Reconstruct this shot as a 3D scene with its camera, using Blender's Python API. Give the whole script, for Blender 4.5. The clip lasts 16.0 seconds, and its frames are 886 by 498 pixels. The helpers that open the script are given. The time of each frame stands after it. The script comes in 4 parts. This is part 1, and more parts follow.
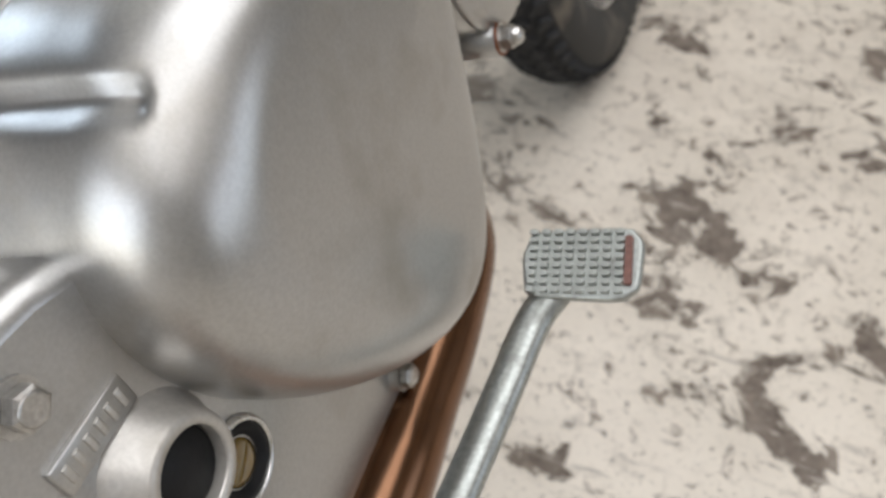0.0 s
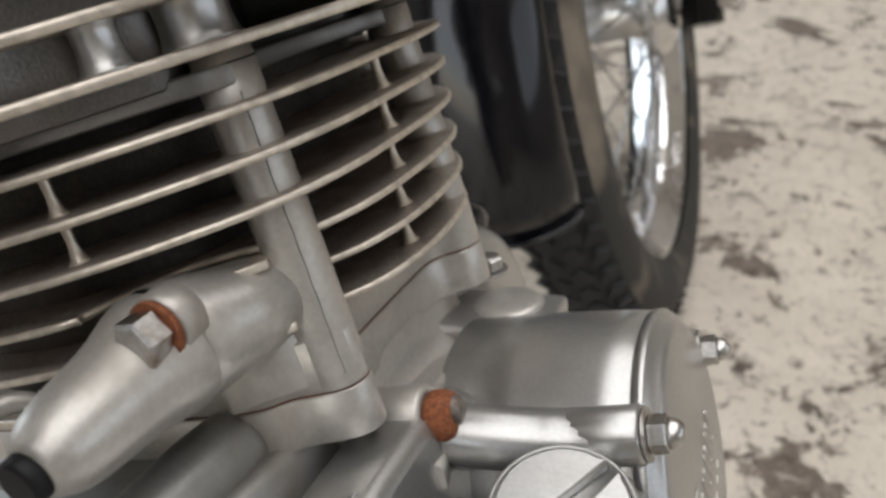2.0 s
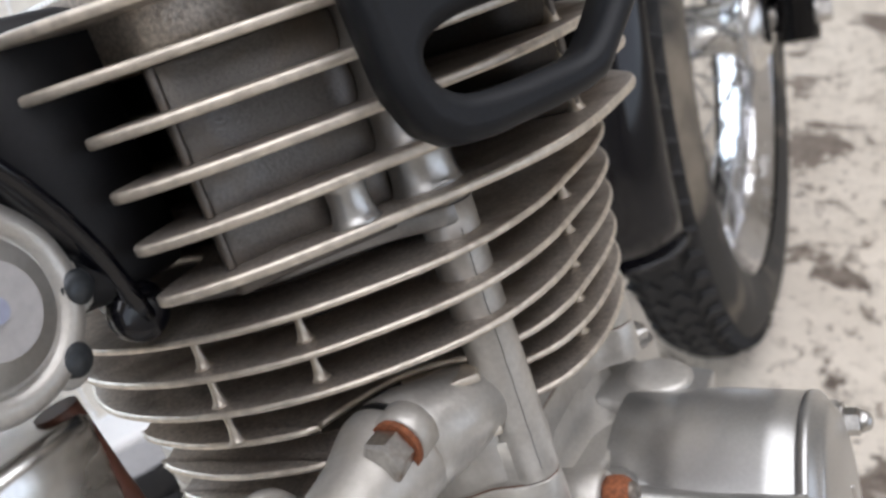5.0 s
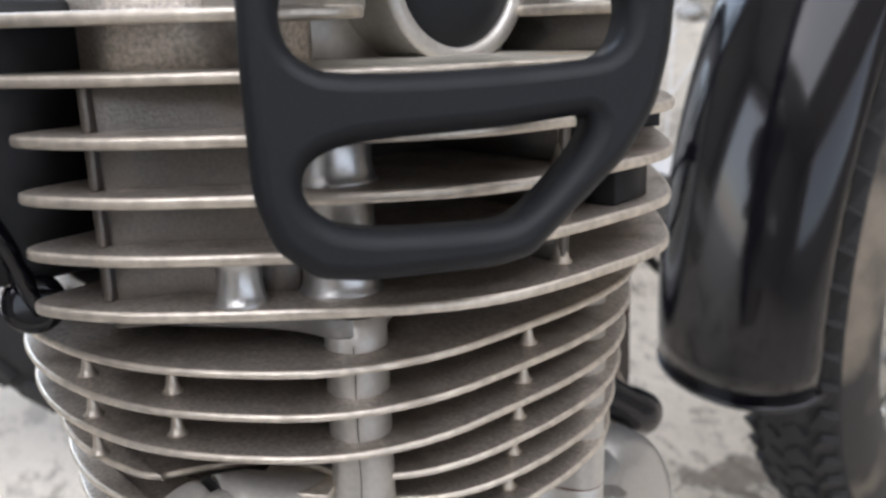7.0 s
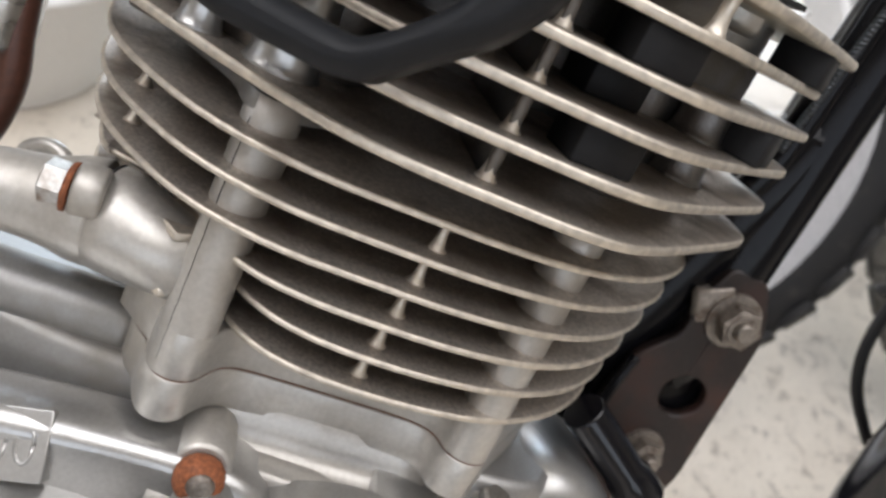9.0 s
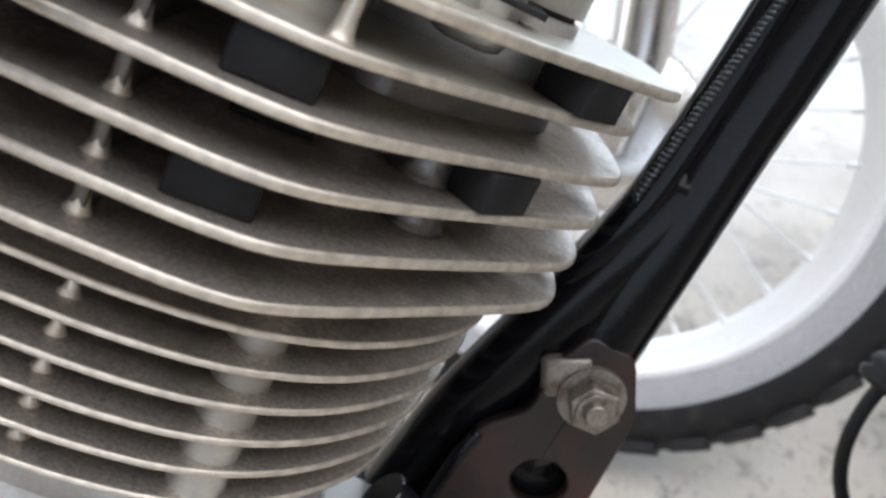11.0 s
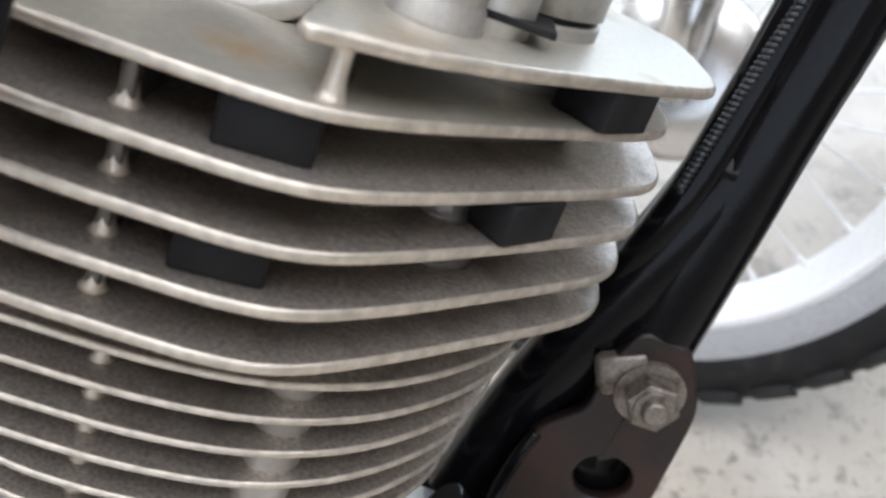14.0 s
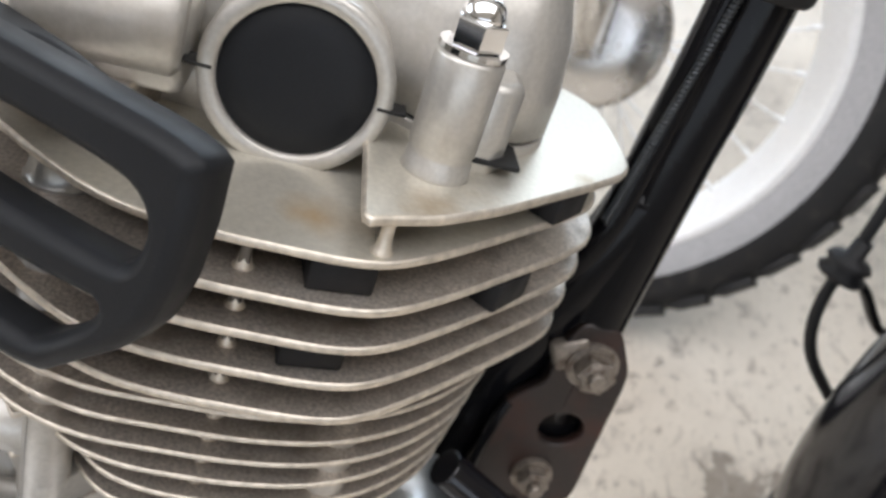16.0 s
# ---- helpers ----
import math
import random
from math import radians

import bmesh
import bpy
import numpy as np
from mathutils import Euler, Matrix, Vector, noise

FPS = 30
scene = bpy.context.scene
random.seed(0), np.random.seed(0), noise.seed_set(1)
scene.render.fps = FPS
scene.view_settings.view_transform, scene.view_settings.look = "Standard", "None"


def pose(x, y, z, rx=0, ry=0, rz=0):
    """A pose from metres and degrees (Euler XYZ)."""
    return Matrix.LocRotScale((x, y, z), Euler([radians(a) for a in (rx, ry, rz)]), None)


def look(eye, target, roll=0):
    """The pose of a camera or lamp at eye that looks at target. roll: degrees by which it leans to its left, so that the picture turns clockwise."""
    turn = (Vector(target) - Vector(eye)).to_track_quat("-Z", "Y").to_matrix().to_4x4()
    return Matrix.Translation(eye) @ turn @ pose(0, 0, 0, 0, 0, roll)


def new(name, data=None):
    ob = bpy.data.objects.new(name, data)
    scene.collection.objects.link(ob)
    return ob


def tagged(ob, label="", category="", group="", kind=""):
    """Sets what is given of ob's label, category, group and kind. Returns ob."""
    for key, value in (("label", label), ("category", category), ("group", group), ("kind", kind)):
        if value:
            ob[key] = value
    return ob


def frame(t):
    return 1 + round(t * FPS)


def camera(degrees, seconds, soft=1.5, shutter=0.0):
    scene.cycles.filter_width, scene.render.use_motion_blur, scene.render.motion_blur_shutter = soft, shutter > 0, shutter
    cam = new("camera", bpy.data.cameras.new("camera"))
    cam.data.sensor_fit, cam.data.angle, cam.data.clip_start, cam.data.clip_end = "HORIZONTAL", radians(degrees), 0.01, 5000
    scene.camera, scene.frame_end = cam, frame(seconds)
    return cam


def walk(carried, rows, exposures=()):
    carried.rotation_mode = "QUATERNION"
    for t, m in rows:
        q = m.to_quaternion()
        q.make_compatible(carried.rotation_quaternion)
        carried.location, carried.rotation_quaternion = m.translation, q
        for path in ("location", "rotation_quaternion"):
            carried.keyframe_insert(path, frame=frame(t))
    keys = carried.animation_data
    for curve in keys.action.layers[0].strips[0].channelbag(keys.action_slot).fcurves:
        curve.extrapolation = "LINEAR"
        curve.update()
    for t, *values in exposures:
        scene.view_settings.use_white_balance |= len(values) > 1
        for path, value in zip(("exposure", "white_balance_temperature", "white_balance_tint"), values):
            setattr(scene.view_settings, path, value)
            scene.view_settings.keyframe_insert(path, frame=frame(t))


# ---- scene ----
cam = camera(54.57, 16.0, soft=2.8)
cam.data.dof.use_dof, cam.data.dof.focus_distance, cam.data.dof.aperture_fstop = True, 0.18, 20.0
# camera rows: seconds, place in metres, turn in degrees
PATH = [
    (0, 0.1786, -0.2383, 0.5184, 45.15, -1.70, 23.67),
    (0.5, 0.1597, -0.2045, 0.5214, 48.55, -1.31, 23.00),
    (1, 0.1337, -0.1699, 0.5345, 50.38, -0.66, 22.70),
    (1.5, 0.1079, -0.1459, 0.5546, 52.49, 0.72, 22.07),
    (2, 0.0813, -0.1276, 0.5718, 53.79, 2.02, 21.57),
    (2.5, 0.0717, -0.1330, 0.5967, 54.51, 3.20, 21.07),
    (3, 0.0619, -0.1533, 0.6071, 54.65, 4.83, 20.24),
    (3.2, 0.0540, -0.1554, 0.6085, 54.60, 5.15, 20.04),
    (5.3, 0.0554, -0.1339, 0.6070, 52.64, 4.30, 25.23),
    (5.5, 0.0546, -0.1317, 0.6095, 52.46, 4.08, 25.50),
    (6, 0.0718, -0.1160, 0.6090, 53.79, 4.03, 32.56),
    (6.5, 0.0795, -0.0929, 0.6134, 52.17, -0.10, 39.81),
    (7, 0.0870, -0.0776, 0.6192, 52.41, -3.82, 49.21),
    (7.5, 0.1056, -0.0574, 0.6144, 51.22, -8.30, 60.23),
    (8, 0.1185, -0.0388, 0.6131, 49.13, -11.73, 72.15),
    (8.5, 0.1267, -0.0149, 0.6095, 47.63, -14.21, 82.88),
    (9, 0.1323, 0.0086, 0.6084, 46.33, -14.72, 91.40),
    (9.5, 0.1308, 0.0235, 0.6023, 46.40, -14.75, 96.52),
    (10, 0.1224, 0.0467, 0.6035, 47.07, -14.69, 98.32),
    (10.2, 0.1148, 0.0640, 0.6044, 47.39, -14.43, 98.22),
    (12.3, 0.0900, 0.1058, 0.6118, 45.48, -5.58, 100.70),
    (12.5, 0.0878, 0.1036, 0.6135, 45.33, -5.00, 100.43),
    (13, 0.0852, 0.1012, 0.6168, 44.44, -4.64, 100.46),
    (13.5, 0.0861, 0.1030, 0.6195, 43.91, -4.74, 99.94),
    (14, 0.0816, 0.1017, 0.6160, 43.60, -4.97, 99.62),
    (14.5, 0.0800, 0.1059, 0.6202, 43.04, -5.22, 99.67),
    (15, 0.0790, 0.0972, 0.6268, 42.20, -5.27, 99.35),
    (15.5, 0.0942, 0.0995, 0.6557, 40.89, -5.29, 96.85),
    (16, 0.0978, 0.0802, 0.6878, 37.90, -5.32, 92.50),
]
walk(cam, [(t, pose(x, y, z, rx, ry, rz)) for t, x, y, z, rx, ry, rz in PATH],
     exposures=[(0, -0.12, 6400, 10), (0.5, -0.25, 6500, 10), (1.5, -0.32, 6600, 10), (3.0, -0.05, 6350, 10), (5.5, 0.1, 6100, 13), (6.0, 0.14, 5900, 13), (7.0, 0.3, 6100, 13), (8.0, 0.35, 6350, 11), (9.0, 0.25, 6450, 12), (10.0, 0.2, 6100, 11), (12.5, 0.25, 6050, 11), (15.0, 0.25, 6100, 11), (16.0, 0.25, 6400, 11)])

# ---- light: daylight through the openings of a closed workshop ----
world = bpy.data.worlds.new("world")
scene.world = world
world.use_nodes = True
sky = world.node_tree.nodes.new("ShaderNodeTexSky")
sky.sky_type = "NISHITA"
sky.sun_disc = False
sky.sun_elevation, sky.sun_rotation = radians(40), radians(200)
world.node_tree.links.new(sky.outputs[0], world.node_tree.nodes["Background"].inputs[0])
world.node_tree.nodes["Background"].inputs[1].default_value = 0.15
scene.view_settings.exposure = 0.0
# openings in the walls: from, to along the wall, bottom, top
LEFT_DOOR = (2.6, 5.4, 0.0, 2.3)
RIGHT_WINDOW = (1.5, 6.3, 0.9, 2.6)
BACK_WINDOW = (0.9, 3.5, 0.0, 2.4)
ROOF_LIGHT = (-0.7, 1.5, -2.4, 2.6)


def opening_light(name, place, target, width, height, watts, colour):
    lamp = new(name, bpy.data.lights.new(name, "AREA"))
    lamp.data.shape, lamp.data.size, lamp.data.size_y = "RECTANGLE", width, height
    lamp.data.energy, lamp.data.color = watts, colour
    lamp.matrix_basis = look(place, target)
    return lamp


opening_light("left_door_daylight", (-3.45, 0.7, 1.15), (0, 0.7, 1.15), 2.8, 2.3, 72, (0.78, 0.89, 1.0))
opening_light("right_window_daylight", (3.85, 0.2, 1.75), (0, 0.2, 1.75), 4.8, 1.7, 25, (1.0, 0.95, 0.89))
opening_light("back_window_daylight", (-1.3, -3.65, 1.2), (-1.3, 0, 1.2), 2.6, 2.4, 36, (0.92, 0.96, 1.0))
opening_light("roof_light_daylight", (0.4, 0.1, 2.92), (0.4, 0.1, 0), 2.2, 5.0, 96, (1.0, 0.96, 0.91))

# ---- the engine's own axes: x to the bike's side, y ahead, z along the cylinder, in mm from the head's lowest fin ----
ENG = Matrix(((0.9355, 0.0, -0.35333, 0.0), (0.07085, 0.97969, 0.18759, 0.0), (0.34615, -0.20053, 0.9165, 0.5148), (0, 0, 0, 1)))
MM = 0.001

# ---- materials ----
def mat(name, base, rough=0.5, metal=0.0, vary=0.15, scale=400.0, blotch=40.0, bump=0.0, dirt=None, dirt_amount=0.0, coat=0.0, spec=0.5, spread=0.1):
    """A surface with fine grain, broad blotches of another colour and fine relief."""
    m = bpy.data.materials.new(name)
    m.use_nodes = True
    nt = m.node_tree
    b = nt.nodes["Principled BSDF"]
    co = nt.nodes.new("ShaderNodeTexCoord")
    n1 = nt.nodes.new("ShaderNodeTexNoise")
    n1.inputs["Scale"].default_value = scale
    n1.inputs["Detail"].default_value = 4
    n2 = nt.nodes.new("ShaderNodeTexNoise")
    n2.inputs["Scale"].default_value = blotch
    n2.inputs["Detail"].default_value = 5
    for q in (n1, n2):
        nt.links.new(co.outputs["Object"], q.inputs["Vector"])
    ramp = nt.nodes.new("ShaderNodeMapRange")
    ramp.inputs["From Min"].default_value, ramp.inputs["From Max"].default_value = 0.3, 0.7
    ramp.inputs["To Min"].default_value, ramp.inputs["To Max"].default_value = 1 - vary, 1 + vary
    nt.links.new(n1.outputs["Fac"], ramp.inputs["Value"])
    colour = nt.nodes.new("ShaderNodeVectorMath")
    colour.operation = "SCALE"
    colour.inputs[0].default_value = base
    nt.links.new(ramp.outputs["Result"], colour.inputs["Scale"])
    out = colour.outputs[0]
    if dirt:
        mask = nt.nodes.new("ShaderNodeMapRange")
        mask.inputs["From Min"].default_value = 0.62 - dirt_amount * 0.35
        mask.inputs["From Max"].default_value = 0.62 - dirt_amount * 0.35 + spread
        nt.links.new(n2.outputs["Fac"], mask.inputs["Value"])
        mix = nt.nodes.new("ShaderNodeMix")
        mix.data_type = "RGBA"
        nt.links.new(mask.outputs["Result"], mix.inputs["Factor"])
        nt.links.new(out, mix.inputs["A"])
        mix.inputs["B"].default_value = (*dirt, 1)
        out = mix.outputs["Result"]
        r = nt.nodes.new("ShaderNodeMapRange")
        r.inputs["To Min"].default_value, r.inputs["To Max"].default_value = rough, min(1, rough + 0.3)
        nt.links.new(mask.outputs["Result"], r.inputs["Value"])
        nt.links.new(r.outputs["Result"], b.inputs["Roughness"])
    else:
        r = nt.nodes.new("ShaderNodeMapRange")
        r.inputs["From Min"].default_value, r.inputs["From Max"].default_value = 0.3, 0.7
        r.inputs["To Min"].default_value, r.inputs["To Max"].default_value = max(0.02, rough * 0.85), min(1, rough * 1.15)
        nt.links.new(n2.outputs["Fac"], r.inputs["Value"])
        nt.links.new(r.outputs["Result"], b.inputs["Roughness"])
    nt.links.new(out, b.inputs["Base Color"])
    b.inputs["Metallic"].default_value = metal
    b.inputs["Specular IOR Level"].default_value = spec
    b.inputs["Coat Weight"].default_value = coat
    b.inputs["Coat Roughness"].default_value = 0.06
    if bump:
        bp = nt.nodes.new("ShaderNodeBump")
        bp.inputs["Strength"].default_value = 1.0
        bp.inputs["Distance"].default_value = bump
        nt.links.new(n1.outputs["Fac"], bp.inputs["Height"])
        nt.links.new(bp.outputs["Normal"], b.inputs["Normal"])
    return m


SILVER = mat("silver_engine_paint", (0.53, 0.51, 0.475), 0.38, 0.65, 0.07, 700, 45, 0.00008, (0.36, 0.325, 0.275), 0.28, spread=0.28)
SATIN = mat("satin_cover_paint", (0.50, 0.497, 0.486), 0.31, 0.86, 0.06, 900, 30, 0.00004, (0.38, 0.345, 0.29), 0.2, spread=0.3)
# rough casting between the head fins, base darkened to stand in for shade
CAST = mat("shaded_rough_cast_aluminium", (0.15, 0.143, 0.136), 0.34, 0.88, 0.14, 1400, 70, 0.00012, (0.20, 0.17, 0.14), 0.4, spread=0.3)
FIN_FACE = mat("oily_fin_face", (0.53, 0.48, 0.426), 0.37, 0.74, 0.3, 1000, 55, 0.00022, (0.25, 0.216, 0.184), 0.42, spread=0.24)
FIN_EDGE = mat("bare_fin_edge", (0.66, 0.60, 0.515), 0.43, 0.78, 0.18, 330, 90, 0.00012, (0.44, 0.39, 0.33), 0.16, spread=0.25)
TOP_FACE = mat("top_fin_paint", (0.55, 0.52, 0.45), 0.4, 0.6, 0.08, 700, 30, 0.00004, (0.36, 0.25, 0.13), 0.14, spread=0.2)
GASKET = mat("brown_gasket", (0.16, 0.07, 0.04), 0.8, 0, 0.3, 900)
GUARD = mat("matt_black_plastic", (0.011, 0.012, 0.014), 0.5, 0, 0.12, 1500, 60, 0.00004, spec=0.22)
RUBBER = mat("black_rubber", (0.007, 0.007, 0.008), 0.55, 0, 0.2, 800, 60, 0.00005, spec=0.3)
GLOSS = mat("gloss_black_paint", (0.004, 0.004, 0.006), 0.12, 0, 0.2, 200, 20, 0.0, spec=0.5)
FRAME = mat("black_frame_paint", (0.004, 0.004, 0.005), 0.16, 0, 0.2, 500, 60, 0.00002, spec=0.18)
CHROME = mat("chrome", (0.85, 0.85, 0.86), 0.08, 1.0, 0.03, 300, 60)
RIM_CHROME = mat("dimpled_rim_chrome", (0.82, 0.82, 0.84), 0.09, 1.0, 0.05, 55, 30, 0.0012, (0.35, 0.33, 0.3), 0.2, spread=0.15)
STEEL = mat("zinc_plated_steel", (0.55, 0.54, 0.52), 0.3, 1.0, 0.15, 900, 150, 0.00004, (0.25, 0.16, 0.1), 0.15, spread=0.2)
DULL = mat("weathered_steel", (0.26, 0.23, 0.2), 0.5, 0.8, 0.25, 900, 200, 0.00008, (0.10, 0.068, 0.048), 0.35, spread=0.25)
RUST = mat("rust", (0.23, 0.075, 0.03), 0.85, 0, 0.4, 900, 300, 0.0001)
BRACKET = mat("rusty_dark_bracket", (0.014, 0.009, 0.008), 0.42, 0.1, 0.3, 700, 60, 0.00005, (0.05, 0.021, 0.014), 0.42, spread=0.3)
TYRE = mat("tyre_rubber", (0.013, 0.013, 0.014), 0.75, 0, 0.25, 900, 60, 0.0002, (0.06, 0.055, 0.05), 0.2, spread=0.3)
TAN = mat("dusty_sidewall", (0.035, 0.033, 0.03), 0.8, 0, 0.2, 600, 14, 0.0001, (0.22, 0.19, 0.15), 0.35, spread=0.2)
BRONZE = mat("heat_tinted_pipe", (0.20, 0.105, 0.06), 0.2, 1.0, 0.08, 120, 14, 0.00001, (0.11, 0.06, 0.04), 0.3, spread=0.3)
DARK = mat("dark_recess", (0.006, 0.006, 0.006), 0.7)
ALU = mat("polished_aluminium", (0.72, 0.71, 0.69), 0.25, 1.0, 0.06, 600, 60)
OIL = mat("amber_oil", (0.16, 0.10, 0.02), 0.08, 0, 0.05, 300, 30, coat=1.0)
BLUE = mat("faded_blue_print", (0.30, 0.32, 0.42), 0.5)
SPOKE = mat("dull_spoke_wire", (0.35, 0.35, 0.35), 0.3, 1.0, 0.1, 500)
SCREW = mat("dark_screw", (0.05, 0.055, 0.06), 0.4, 0.6, 0.2, 700)
BROWN = mat("brown_hose_rubber", (0.085, 0.032, 0.02), 0.4, 0, 0.2, 500, 60, 0.00003)
# silver case paint made darker in place of the missing shadow behind the cylinder
SHADED_CASE = mat("shaded_case_paint", (0.33, 0.325, 0.315), 0.42, 0.7, 0.06, 900, 40, 0.00003, (0.22, 0.2, 0.17), 0.3, spread=0.3)
# barrel core: near-black base paints in the deep shade between the fins
SHADED_BARREL = mat("shaded_cast_aluminium", (0.06, 0.052, 0.045), 0.55, 0.4, 0.25, 1100, 50, 0.00015, (0.03, 0.026, 0.023), 0.4, spread=0.3)
REDP = mat("faded_red_paint", (0.16, 0.075, 0.06), 0.6, 0, 0.3, 700)
DULLZ = mat("grey_zinc_pedal", (0.40, 0.42, 0.40), 0.35, 0.9, 0.18, 700, 120, 0.00005, (0.22, 0.22, 0.2), 0.3, spread=0.3)
PALE = mat("pale_alloy_rim", (0.88, 0.88, 0.88), 0.35, 0.2, 0.05, 300, 40)
DUSTY = mat("dusty_tyre", (0.10, 0.095, 0.088), 0.8, 0, 0.25, 900, 60, 0.0002, (0.17, 0.16, 0.145), 0.4, spread=0.3)
GREYW = mat("grey_sidewall", (0.42, 0.42, 0.43), 0.7, 0, 0.2, 500, 30, 0.0001)
BADGE = mat("worn_badge", (0.40, 0.385, 0.38), 0.45, 0.2, 0.1, 500, 90)
WHITE = mat("white_paint", (0.78, 0.78, 0.77), 0.4, 0, 0.04, 300, 20)


def floor_material():
    """Cream floor paint, worn through to grey-brown concrete in patches and specks."""
    m = bpy.data.materials.new("worn_floor_paint")
    m.use_nodes = True
    nt = m.node_tree
    b = nt.nodes["Principled BSDF"]
    co = nt.nodes.new("ShaderNodeTexCoord")

    def noise_node(scale, detail, rough=0.55, distortion=0.0, stretch=None):
        q = nt.nodes.new("ShaderNodeTexNoise")
        q.inputs["Scale"].default_value, q.inputs["Detail"].default_value = scale, detail
        q.inputs["Roughness"].default_value, q.inputs["Distortion"].default_value = rough, distortion
        if stretch:
            mp = nt.nodes.new("ShaderNodeMapping")
            mp.inputs["Scale"].default_value = stretch
            mp.inputs["Rotation"].default_value = (0, 0, 0.7)
            nt.links.new(co.outputs["Object"], mp.inputs["Vector"])
            nt.links.new(mp.outputs["Vector"], q.inputs["Vector"])
        else:
            nt.links.new(co.outputs["Object"], q.inputs["Vector"])
        return q

    def step(source, lo, hi):
        q = nt.nodes.new("ShaderNodeMapRange")
        q.inputs["From Min"].default_value, q.inputs["From Max"].default_value = lo, hi
        nt.links.new(source.outputs["Fac"], q.inputs["Value"])
        return q

    def mixed(factor, a, c):
        q = nt.nodes.new("ShaderNodeMix")
        q.data_type = "RGBA"
        nt.links.new(factor.outputs[0], q.inputs["Factor"])
        if isinstance(a, tuple):
            q.inputs["A"].default_value = (*a, 1)
        else:
            nt.links.new(a.outputs["Result"], q.inputs["A"])
        if isinstance(c, tuple):
            q.inputs["B"].default_value = (*c, 1)
        else:
            nt.links.new(c.outputs["Result"], q.inputs["B"])
        return q

    paint = mixed(step(noise_node(9, 6), 0.35, 0.65), (0.72, 0.655, 0.56), (0.61, 0.55, 0.465))
    bare = mixed(step(noise_node(60, 4), 0.35, 0.65), (0.105, 0.082, 0.064), (0.21, 0.172, 0.14))
    thin = mixed(step(noise_node(26, 8, 0.7), 0.56, 0.66), paint, (0.45, 0.405, 0.345))
    patches = step(noise_node(8.5, 8, 0.68, 0.4), 0.548, 0.572)
    specks = step(noise_node(85, 5, 0.65), 0.60, 0.66)
    scratch = step(noise_node(46, 6, 0.65, 0.0, (0.3, 2.2, 1)), 0.60, 0.68)
    flakes = step(noise_node(38, 8, 0.72, 0.5), 0.575, 0.60)
    grit = step(noise_node(260, 3, 0.6), 0.60, 0.68)
    # the walkway beside the bikes is worn most
    place = nt.nodes.new("ShaderNodeSeparateXYZ")
    nt.links.new(co.outputs["Object"], place.inputs[0])
    lane = nt.nodes.new("ShaderNodeMapRange")
    lane.inputs["From Min"].default_value, lane.inputs["From Max"].default_value = -0.8, 0.1
    lane.inputs["To Min"].default_value = 0.14
    nt.links.new(place.outputs["X"], lane.inputs["Value"])

    def worn(q):
        w = nt.nodes.new("ShaderNodeMath")
        w.operation = "MULTIPLY"
        nt.links.new(q.outputs[0], w.inputs[0])
        nt.links.new(lane.outputs[0], w.inputs[1])
        return w

    patches, specks, flakes = worn(patches), worn(specks), worn(flakes)
    scratch, grit = worn(scratch), worn(grit)
    c = mixed(patches, thin, bare)
    c = mixed(specks, c, (0.16, 0.135, 0.11))
    c = mixed(flakes, c, (0.215, 0.175, 0.138))
    c = mixed(worn(step(noise_node(17, 7, 0.75, 0.8), 0.70, 0.72)), c, (0.16, 0.27, 0.17))
    c = mixed(grit, c, (0.36, 0.325, 0.28))
    c = mixed(scratch, c, (0.40, 0.36, 0.31))
    nt.links.new(c.outputs["Result"], b.inputs["Base Color"])
    rr = nt.nodes.new("ShaderNodeMapRange")
    rr.inputs["To Min"].default_value, rr.inputs["To Max"].default_value = 0.38, 0.8
    nt.links.new(patches.outputs[0], rr.inputs["Value"])
    nt.links.new(rr.outputs[0], b.inputs["Roughness"])
    bp = nt.nodes.new("ShaderNodeBump")
    bp.inputs["Distance"].default_value = 0.0008
    bp.invert = True
    nt.links.new(patches.outputs[0], bp.inputs["Height"])
    nt.links.new(bp.outputs["Normal"], b.inputs["Normal"])
    return m


FLOOR = floor_material()

# ---- mesh helpers; all lengths in mm ----
def add_loop(bm, pts):
    return [bm.verts.new(p) for p in pts]


def skin(bm, loops, cap=True, closed=True, mats=(0, 0)):
    """Faces between loops of equally many points, with caps at the ends."""
    rings = [add_loop(bm, q) for q in loops]
    n = len(rings[0])
    for a, b in zip(rings, rings[1:]):
        for i in range(n if closed else n - 1):
            f = bm.faces.new((a[i], a[(i + 1) % n], b[(i + 1) % n], b[i]))
            f.material_index = mats[0]
            f.smooth = True
    if cap:
        for q in (rings[0][::-1], rings[-1]):
            f = bm.faces.new(q)
            f.material_index = mats[1]
    return rings


def smooth_outline(pts, rounds=2):
    """Corner cutting of a closed outline."""
    for _ in range(rounds):
        out = []
        for a, b in zip(pts, pts[1:] + pts[:1]):
            out += [(0.75 * a[0] + 0.25 * b[0], 0.75 * a[1] + 0.25 * b[1]), (0.25 * a[0] + 0.75 * b[0], 0.25 * a[1] + 0.75 * b[1])]
        pts = out
    return pts


def inset(pts, d):
    """The closed outline moved inwards by d."""
    area = sum(a[0] * b[1] - b[0] * a[1] for a, b in zip(pts, pts[1:] + pts[:1]))
    s = 1 if area > 0 else -1
    out = []
    n = len(pts)
    for i in range(n):
        a, p, c = Vector(pts[i - 1]), Vector(pts[i]), Vector(pts[(i + 1) % n])
        t = (c - a)
        t = t.normalized() if t.length > 1e-9 else Vector((1, 0))
        out.append((p.x - s * t.y * d, p.y + s * t.x * d))
    return out


